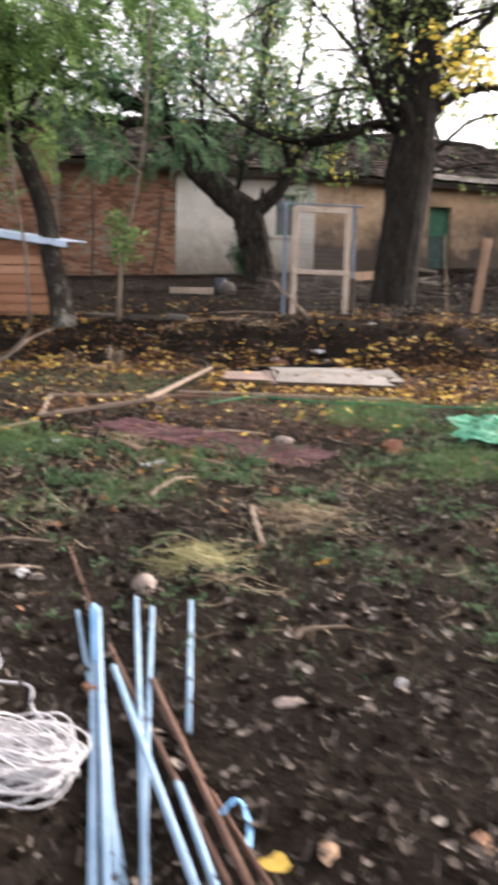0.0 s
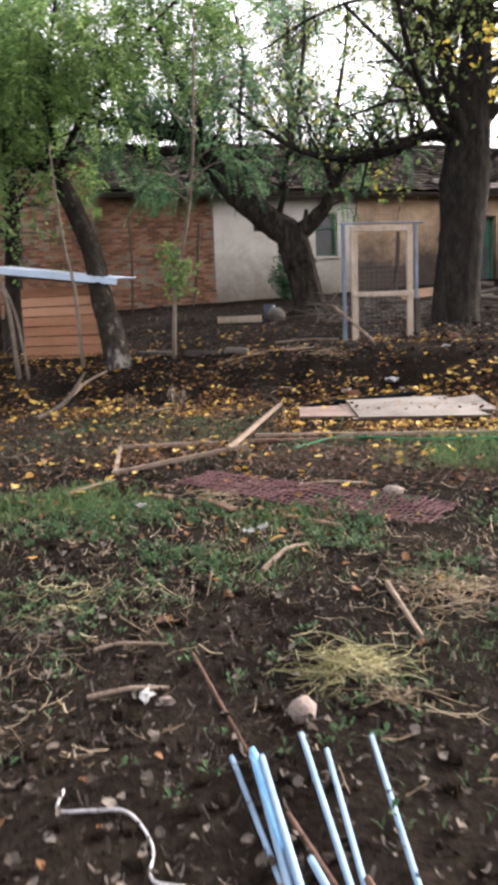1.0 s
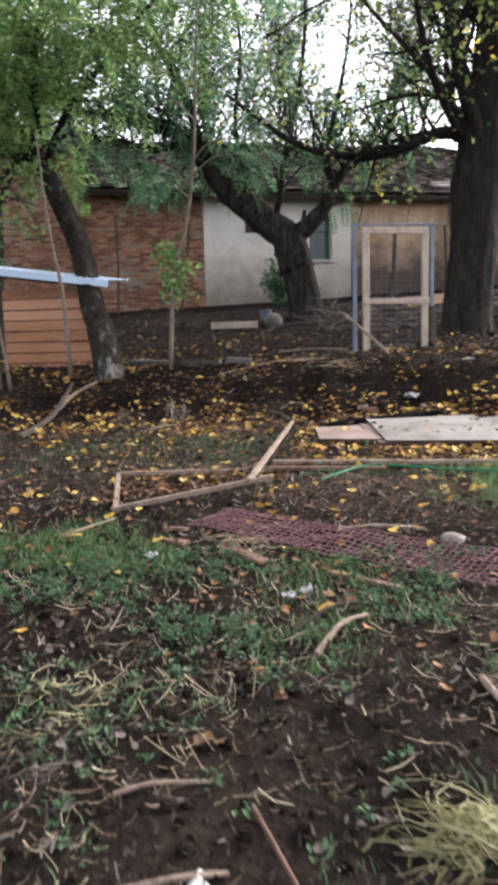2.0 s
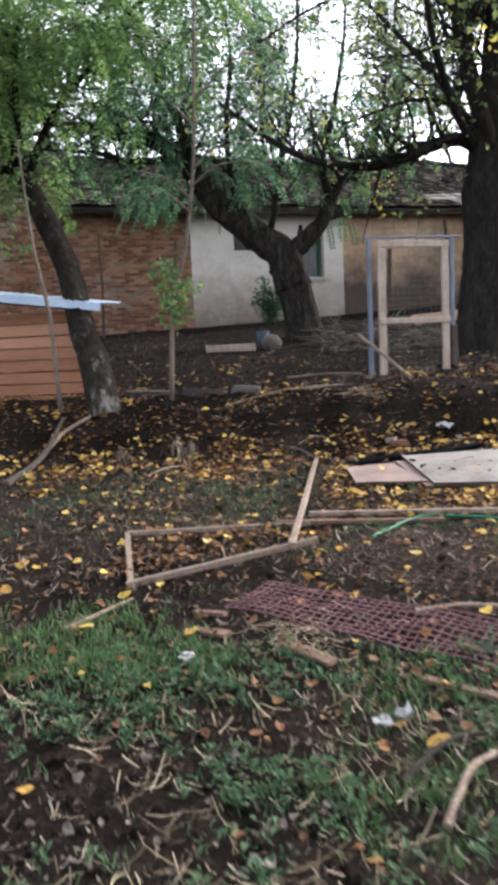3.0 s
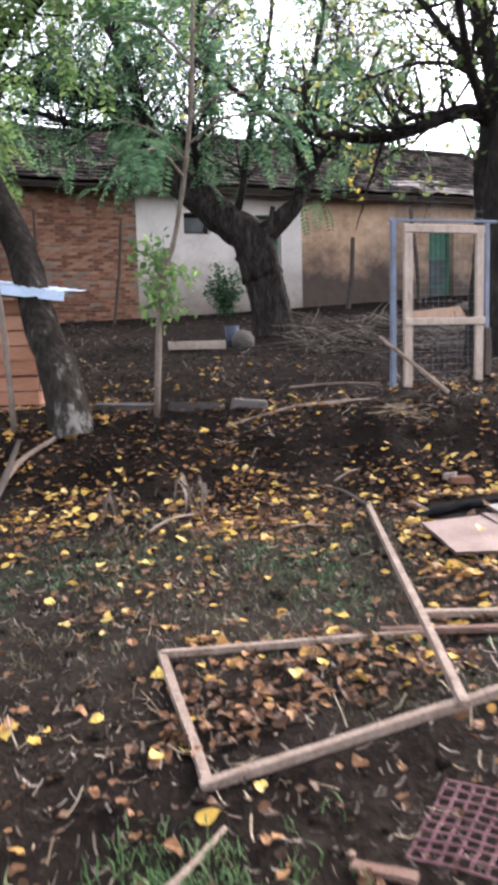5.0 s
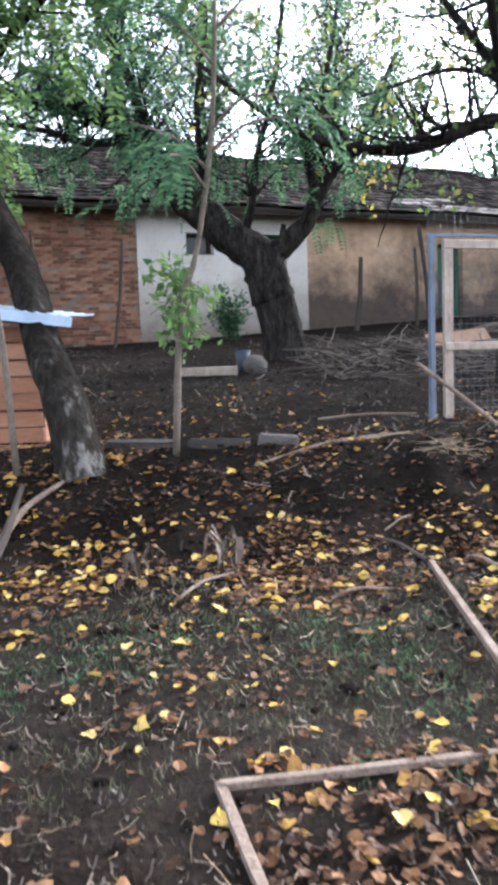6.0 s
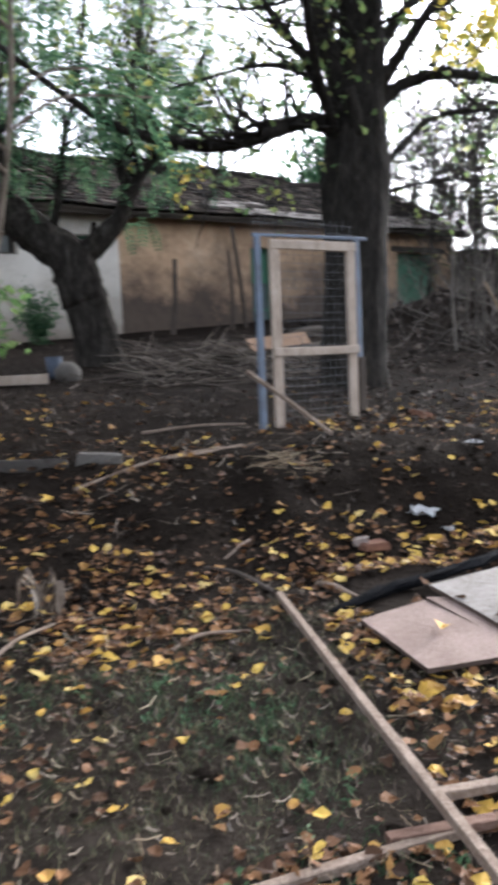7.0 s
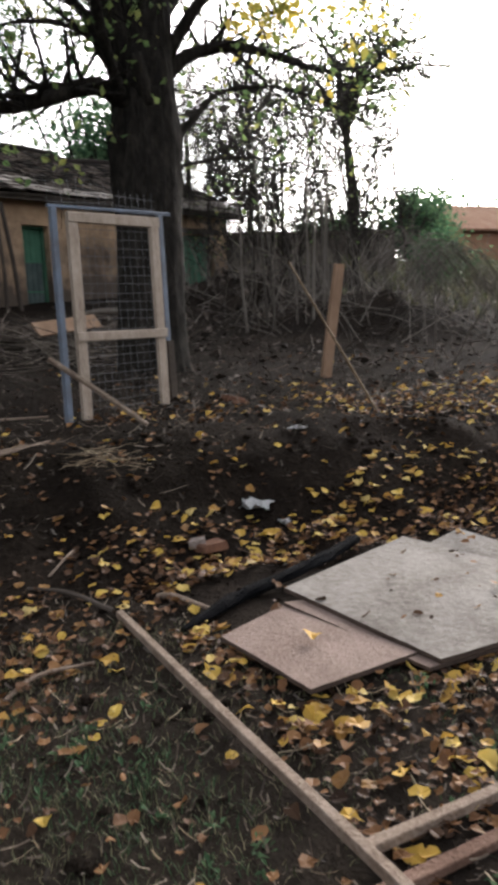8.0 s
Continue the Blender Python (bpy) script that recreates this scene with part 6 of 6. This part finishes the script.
# ================= litter and plants on the ground =================
def fallen_leaf(n_side, size):
    """A broad leaf outline with a fold and a curl, as local corners and faces."""
    out = [(-0.02, -0.55), (0.30, -0.42), (0.46, -0.05), (0.34, 0.22), (0.12, 0.38), (0.0, 0.58), (-0.14, 0.36), (-0.37, 0.2), (-0.45, -0.08), (-0.28, -0.44)]
    curl, fold = rng.normal() * 0.3, rng.random() * 0.45
    vs = [Vector((0, -0.05, 0))]
    for x, y in out:
        k = 1 + rng.normal() * 0.16
        vs.append(Vector((x * k, y * k, abs(x) * fold + curl * y * y + rng.normal() * 0.07)))
    m = len(out)
    return [v * size for v in vs], [(0, i + 1, (i + 1) % m + 1) for i in range(m)]


def on_boards(x, y):
    return -1.85 < x < 0.2 and 9.75 < y < 10.95


KINDS = [fallen_leaf(10, 1.0) for _ in range(14)]


def scatter_leaves(name, mat, spots, lo, hi, label, singles=0):
    g, one = Geo(), []
    for k, (x, y) in enumerate(spots):
        s = lo + (hi - lo) * rng.random()
        vs, fs = KINDS[rng.integers(len(KINDS))]
        m = pose(0, 0, 0, rng.normal() * 18, rng.normal() * 18, rng.random() * 360)
        p = gp(x, y, (0.08 if on_boards(x, y) else 0.012) + rng.random() * 0.025)
        if k < singles:
            one.append((rng.integers(len(KINDS)), m, p, s))
        else:
            g.add([p + (m @ v) * s for v in vs], fs)
    ob = solo(name, g, mat, label, "leaves", kind="stuff")
    meshes = []
    for vs, fs in KINDS:
        me = Geo().add(vs, fs).mesh("leaf")
        me.materials.append(mat)
        meshes.append(me)
    for i, m, p, s in one:
        lf = new("leaf", meshes[i])
        lf.parent = ob
        m = m @ Matrix.Scale(s, 4)
        m.translation = p - ob.location
        lf.matrix_basis = m


def spots(n, x0, x1, y0, y1, keep):
    out = []
    while len(out) < n:
        x, y = x0 + (x1 - x0) * rng.random(), y0 + (y1 - y0) * rng.random()
        if rng.random() < keep(x, y):
            out.append((x, y))
    return out


def leaf_density(x, y):
    d = np.interp(y, [1, 4.5, 6.5, 7.6, 8.5, 10, 10.8, 11.6, 12.3, 13.2, 14.2, 17], [0.01, 0.02, 0.05, 0.30, 0.6, 0.8, 1.0, 0.6, 0.8, 0.55, 0.12, 0.02])
    d *= 0.12 + 2.4 * max(0, vnoise(x * 1.1 + 11, y * 1.1) + 0.15) + 1.0 * max(0, vnoise(x * 3 + 5, y * 3))
    if on_boards(x, y):
        d *= 0.05
    return d


def drift(x, y):
    """Where the wind has heaped the leaves: in the frame, round the boards, under the bank."""
    if on_boards(x, y):
        return 0.02
    k = 0.9 * math.exp(-((y - 11.15) / 0.4) ** 2) * (1.0 if x > -2 else 0.6)
    if -2.1 < x and 8.6 < y < 10.4:
        k = max(k, 0.75)
    if -3.35 < x < -2.0 and 7.5 + (x + 3.1) * 0.6 < y < 8.5:
        k = max(k, 0.55)
    if x < -2.6:
        k = max(k, 0.8 * math.exp(-((y - 10.4) / 0.5) ** 2))
    return k * (0.25 + 1.5 * max(0, vnoise(x * 2.2, y * 2.2 + 3) + 0.3))


scatter_leaves("yellow_leaves", LEAF_YELLOW, sorted(spots(1750, -8, 4, 1.5, 17, leaf_density), key=lambda s: (s[0] + 2.4) ** 2 + (s[1] - 9.2) ** 2), 0.035, 0.082, "fallen bright yellow leaves scattered on dark soil", 280)
scatter_leaves("brown_leaves", LEAF_BROWN, spots(9500, -8, 4, 1.5, 17, leaf_density), 0.018, 0.062, "fallen brown and rust leaves matted on the soil")
scatter_leaves("brown_leaf_drift", LEAF_BROWN, spots(4300, -3.5, 1.4, 7.4, 11.7, drift), 0.02, 0.06, "rust-brown leaves drifted round the frame and boards")
scatter_leaves("yellow_leaf_drift", LEAF_YELLOW, spots(520, -6.0, 1.6, 8.0, 11.9, drift), 0.04, 0.09, "yellow leaves drifted along the foot of the bank")


scatter_leaves("brown_leaves", LEAF_BROWN, spots(300, -4.2, -0.8, 5.7, 7.3, lambda x, y: 0.3 + 0.6 * (vnoise(x * 1.6 + 1, y * 1.6) > 0)), 0.02, 0.055, "brown leaves caught in the grass strip")
scatter_leaves("withered_leaves", CHIP_LEAF, spots(1700, -1.0, 9.5, 13.3, 24.0, lambda x, y: 0.2 + 0.7 * (vnoise(x * 0.9 + 6, y * 0.9) > -0.05)), 0.03, 0.11, "faded leaf scraps strewn over the yard behind the bank")
scatter_leaves("yellow_leaf_drift", LEAF_YELLOW, spots(230, -2.0, 0.9, 8.7, 11.9, lambda x, y: 0.0 if on_boards(x, y) else max(math.exp(-((y - 9.42) / 0.16) ** 2), 0.9 * math.exp(-((y - 11.45 - 0.25 * (x + 0.5)) / 0.22) ** 2), 0.15)), 0.045, 0.09, "yellow leaves heaped along the boards and the foot of the bank")
scatter_leaves("withered_leaves", CHIP_LEAF, spots(1500, -3.2, 1.6, 1.4, 5.6, lambda x, y: 0.25 + 0.7 * (vnoise(x * 1.3 + 6, y * 1.3) > -0.05)), 0.014, 0.046, "curled grey-brown leaf scraps strewn on dark soil")


def strips(name, mat, pts, lo, hi, width, label, category, lift=0.25):
    """Short bent strips lying about: stalks, chips, straw."""
    g = Geo()
    for x, y in pts:
        ln, w = lo + (hi - lo) * rng.random() ** 2, width * (0.5 + rng.random())
        a = rng.random() * 2 * math.pi
        d = Vector((math.cos(a), math.sin(a), rng.normal() * lift))
        s = Vector((-math.sin(a), math.cos(a), rng.normal() * 0.3)) * (w / 2)
        p = gp(x, y, 0.008 + abs(d.z) * ln * 0.5)
        q = p + d * (ln / 2) + Vector((0, 0, 0.01 + rng.random() * 0.02))
        bend = rand_dir() * ln * 0.15
        bend.z = abs(bend.z) * 0.4
        p0 = p - d * (ln / 2) + bend
        top = Vector((0, 0, w * 0.4))
        g.add([p0 - s, p0 + s, p + s + top, p - s + top, q + s, q - s], [(0, 1, 2, 3), (3, 2, 4, 5)])
    return solo(name, g, mat, label, category, kind="stuff")


strips("soil_chips", CHIPS, spots(11000, -4.2, 1.6, 1.5, 8.5, lambda x, y: min(0.9, max(0.12, 0.5 + 1.3 * float(vnoise(x * 1.6 + 3, y * 1.6)))) if y < 6 else 0.35), 0.008, 0.045, 0.007, "small wood chips and stalk bits on the soil", "chips")
strips("soil_chips", CHIPS, spots(6500, -8, 5, 8.5, 20, lambda x, y: 0.0 if on_boards(x, y) else 0.7), 0.02, 0.08, 0.010, "small chips and stalk bits over the yard", "chips")
strips("soil_chips", CHIPS, spots(900, -2.4, 1.4, 1.5, 3.8, lambda x, y: 0.3 + 0.5 * (vnoise(x * 2.1, y * 2.1) > 0)), 0.015, 0.06, 0.010, "pale chips and stalk bits among the clods", "chips")
strips("dry_stalks", STRAW, spots(1900, -4.2, 1.6, 3.1, 6.2, lambda x, y: 0.25 + 0.7 * (vnoise(x * 1.4 + 4, y * 1.4) > 0.02)), 0.04, 0.17, 0.0036, "dry straw-coloured stalks strewn on the soil", "stalks")
strips("dry_stalks", WITHERED, spots(900, -7, 3, 11.5, 14.5, lambda x, y: 0.3 + 0.6 * (vnoise(x * 1.1, y * 1.1 + 9) > 0.05)), 0.05, 0.22, 0.007, "dry stalks along the top of the bank", "stalks")
strips("dry_stalks", WITHERED, spots(6200, -5.5, 1.4, 4.8, 11.0, lambda x, y: 0.0 if on_boards(x, y) else 0.35 + 0.5 * (vnoise(x * 1.7, y * 1.7 + 2) > 0)), 0.015, 0.08, 0.006, "small greyish stalk bits trodden into the yard", "stalks")
strips("dry_stalks", STRAW, spots(700, -4, 1, 6, 10.5, lambda x, y: 0.0 if on_boards(x, y) else 0.5), 0.04, 0.16, 0.004, "dry stalks among the fallen leaves", "stalks")


def clods():
    g = Geo()
    for x, y in spots(4600, -4.5, 2, 1.5, 13.2, lambda x, y: 0.8 if y < 5.5 or 11 < y < 12.6 else 0.2):
        s = 0.006 + 0.028 * rng.random() ** 3
        g.lump(gp(x, y, s * 0.4), s * 1.2, s, s * 0.8, 5, 0.2, rng.random() * 6)
    solo("soil_clods", g, SOIL, "loose dark clods of soil", "clods", kind="stuff")


clods()
strips("pen_litter", TWIG, spots(1500, -8, 3.5, 13.2, 24, lambda x, y: 0.7), 0.05, 0.28, 0.012, "dark twigs and trodden litter over the pen", "litter")
strips("pen_litter", CHIPS, spots(2200, -8, 9, 13.5, 26, lambda x, y: 0.7), 0.03, 0.12, 0.018, "dark chips and trodden litter over the pen", "litter")


def hay_tuft(c, r, n, mat, label, height=0.09, length=0.22):
    """Curling dry stems tangled on the ground, thinning outwards."""
    g = Geo()
    main = rng.random() * 3.14
    for _ in range(n):
        a = rng.random() * 6.283
        k = rng.random() ** 0.8 * r * (0.7 + 0.5 * math.cos(a - main) ** 2)
        q = gp(c[0] + math.cos(a) * k, c[1] + math.sin(a) * k, 0.008 + rng.random() * height * max(0, 1 - k / r))
        b = main + rng.normal() * 0.9 + (3.14 if rng.random() < 0.5 else 0)
        turn = rng.normal() * 0.55
        ln = length * (0.4 + 0.9 * rng.random())
        pts = [q]
        for i in range(5):
            b += turn + rng.normal() * 0.25
            q = q + Vector((math.cos(b), math.sin(b), rng.normal() * 0.25)) * (ln / 5)
            lo = float(ground_z(q.x, q.y)) + 0.005
            q.z = min(max(q.z, lo), lo + height)
            pts.append(q.copy())
        g.tube(pts, [0.0024, 0.0022, 0.002, 0.0018, 0.0015, 0.001], 3)
    solo("hay_tuft", g, mat, label, "hay", kind="stuff")


hay_tuft((-0.90, 3.97), 0.13, 150, HAY, "yellow-green tangled tuft of cut weeds", 0.14, 0.24)
hay_tuft((-0.70, 3.72), 0.13, 32, STRAW, "pale dry stems beside the cut weeds", 0.04, 0.26)
hay_tuft((-0.42, 4.95), 0.34, 190, STRAW, "dry straw tuft lying on the soil")
hay_tuft((-2.35, 4.1), 0.5, 45, TWIG, "dry tangled stalks beside the path", 0.06)
hay_tuft((-2.5, 4.6), 0.4, 45, HAY, "pale green and straw weeds in a tuft", 0.12)


def dead_weed(c, tall, count, label):
    """A withered plant: stiff stalks whose long leaves hang down."""
    g = Geo()
    for _ in range(count):
        p = gp(c[0] + rng.normal() * 0.03, c[1] + rng.normal() * 0.03)
        a = rng.random() * 6.283
        out = Vector((math.cos(a), math.sin(a), 0))
        side = Vector((-math.sin(a), math.cos(a), 0))
        h, reach, w = tall * (0.6 + 0.5 * rng.random()), 0.03 + 0.07 * rng.random(), 0.006 + 0.017 * rng.random()
        line = [p, p + out * reach * 0.3 + Vector((0, 0, h * 0.6)), p + out * reach + Vector((0, 0, h)), p + out * reach * 1.6 + Vector((0, 0, h * 0.75)), p + out * reach * 1.8 + Vector((0, 0, h * 0.3))]
        wide = [0.3, 0.5, 1.0, 1.2, 0.2]
        vs = []
        for q, k in zip(line, wide):
            j = rand_dir() * 0.016
            vs += [q + side * w * k + j, q - side * w * k + j]
        g.add(vs, [(2 * i, 2 * i + 1, 2 * i + 3, 2 * i + 2) for i in range(4)])
    solo("dead_weed", g, WITHERED, label, "weed", kind="stuff")


dead_weed((-3.55, 10.8), 0.27, 15, "withered tan weed with hanging leaves on the leaf litter")
dead_weed((-4.1, 10.55), 0.20, 7, "small withered tan weed in the leaf litter")
hay_tuft((-1.8, 12.3), 0.25, 55, STRAW, "dry grass tuft on the bank", 0.10, 0.25)
hay_tuft((-2.10, 6.58), 0.24, 70, STRAW, "straw wisps at the corner of the wire panel", 0.05, 0.20)


def grass(name, pts, lo, hi, mat, label, width=0.006, blades=5):
    g = Geo()
    for x, y in pts:
        for _ in range(blades):
            p = gp(x + rng.normal() * 0.025, y + rng.normal() * 0.025, -0.005)
            h = lo + (hi - lo) * rng.random()
            d = Vector((rng.normal() * 0.5, rng.normal() * 0.5, 1)).normalized()
            s = Vector((-d.y, d.x, 0))
            s = (s.normalized() if s.length > 0.01 else Vector((1, 0, 0))) * width * (0.6 + 0.6 * rng.random()) / 2
            q = p + d * h * 0.55
            e = q + Vector((d.x * 1.7, d.y * 1.7, d.z * 0.55)).normalized() * h * 0.5
            g.add([p - s, p + s, q + s * 0.8, q - s * 0.8, e], [(0, 1, 2, 3), (3, 2, 4)])
    solo(name, g, mat, label, "grass", kind="stuff")


def turf(x, y):
    """Where the green strip runs across the yard."""
    k = math.exp(-((y - 6.15 - 0.22 * math.sin(x * 1.3)) / 0.55) ** 2)
    if -2.2 < x < -0.3 and 6.55 < y < 7.6:
        k *= 0.25
    return k * (0.03 + 2.6 * max(0, vnoise(x * 1.9 + 2, y * 1.9) + 0.04))


grass("grass", spots(2300, -4.6, 1.6, 5.0, 8.2, turf), 0.025, 0.09, GRASS, "short green grass strip across the yard")
grass("grass", spots(1500, -0.9, 2.0, 7.4, 8.9, lambda x, y: 0.8 * max(0, vnoise(x * 1.5, y * 1.5) + 0.3) if x > -0.5 else 0.05), 0.05, 0.13, GRASS, "green grass beside the hose")
grass("thin_grass", spots(2300, -5, -0.5, 7.8, 10.6, lambda x, y: 0.0 if on_boards(x, y) else 0.5 * max(0, vnoise(x * 1.3 + 7, y * 1.3) + 0.25)), 0.02, 0.06, GRASS_DRY, "thin dull grass among fallen leaves", 0.004, 4)
grass("grass", spots(750, -4.6, -1.0, 8.3, 10.0, lambda x, y: 0.0 if on_boards(x, y) else 0.9 * max(0, vnoise(x * 1.5 + 1, y * 1.5 + 6) + 0.08)), 0.02, 0.06, GRASS_DARK, "dark green grass patches among fallen leaves", 0.005, 5)
grass("thin_grass", spots(500, -3.2, 1.0, 2.8, 5.4, lambda x, y: 0.4 * max(0, vnoise(x * 1.7 + 7, y * 1.7) + 0.1)), 0.03, 0.07, WEED, "sparse weeds in the soil", blades=3)
grass("field_grass", spots(5200, 6, 40, 20, 62, lambda x, y: 0.7 if x > 9 + (y - 20) * 0.1 else 0.1), 0.2, 0.6, GRASS_DRY, "rough drab grass of the field beyond the yard", 0.05, 5)


def weeds(pts, label):
    g = Geo()
    for x, y in pts:
        p = gp(x, y, 0.0)
        tall = 0.02 + 0.07 * rng.random() ** 2
        for _ in range(int(6 + 10 * rng.random())):
            a = rng.random() * 6.283
            d = Vector((math.cos(a), math.sin(a), 0.2 + 1.1 * rng.random())).normalized()
            q = p + Vector((rng.normal() * 0.022, rng.normal() * 0.022, tall * rng.random()))
            leaflet(g, q, d, Vector((0, 0, 1)), 0.018 + 0.034 * rng.random(), 0.3 + 0.2 * rng.random())
    solo("weeds", g, WEED, label, "weeds", kind="stuff")


weeds(spots(470, -3.6, 0.8, 4.6, 6.6, lambda x, y: 0.9 * max(0, vnoise(x * 1.9 + 8, y * 1.9) + 0.22) * math.exp(-((y - 5.75) / 0.6) ** 2)), "blue-green broadleaf weeds in the grass strip")
weeds(spots(45, -4.2, -1.2, 8.3, 9.8, lambda x, y: 0.0 if on_boards(x, y) else max(0, vnoise(x * 1.5 + 1, y * 1.5 + 6) + 0.1)), "dark green low weeds among fallen leaves")
weeds(spots(70, -3.1, -2.0, 3.6, 5.0, lambda x, y: 0.7), "grey-green weeds beside dry stalks")
weeds(spots(60, -3.0, 0.9, 2.9, 4.6, lambda x, y: 0.5), "small broadleaf weeds in bare soil")
weeds(spots(160, 0.0, 1.4, 6.2, 8.2, lambda x, y: 0.6), "blue-green broadleaf weeds beside the netting")
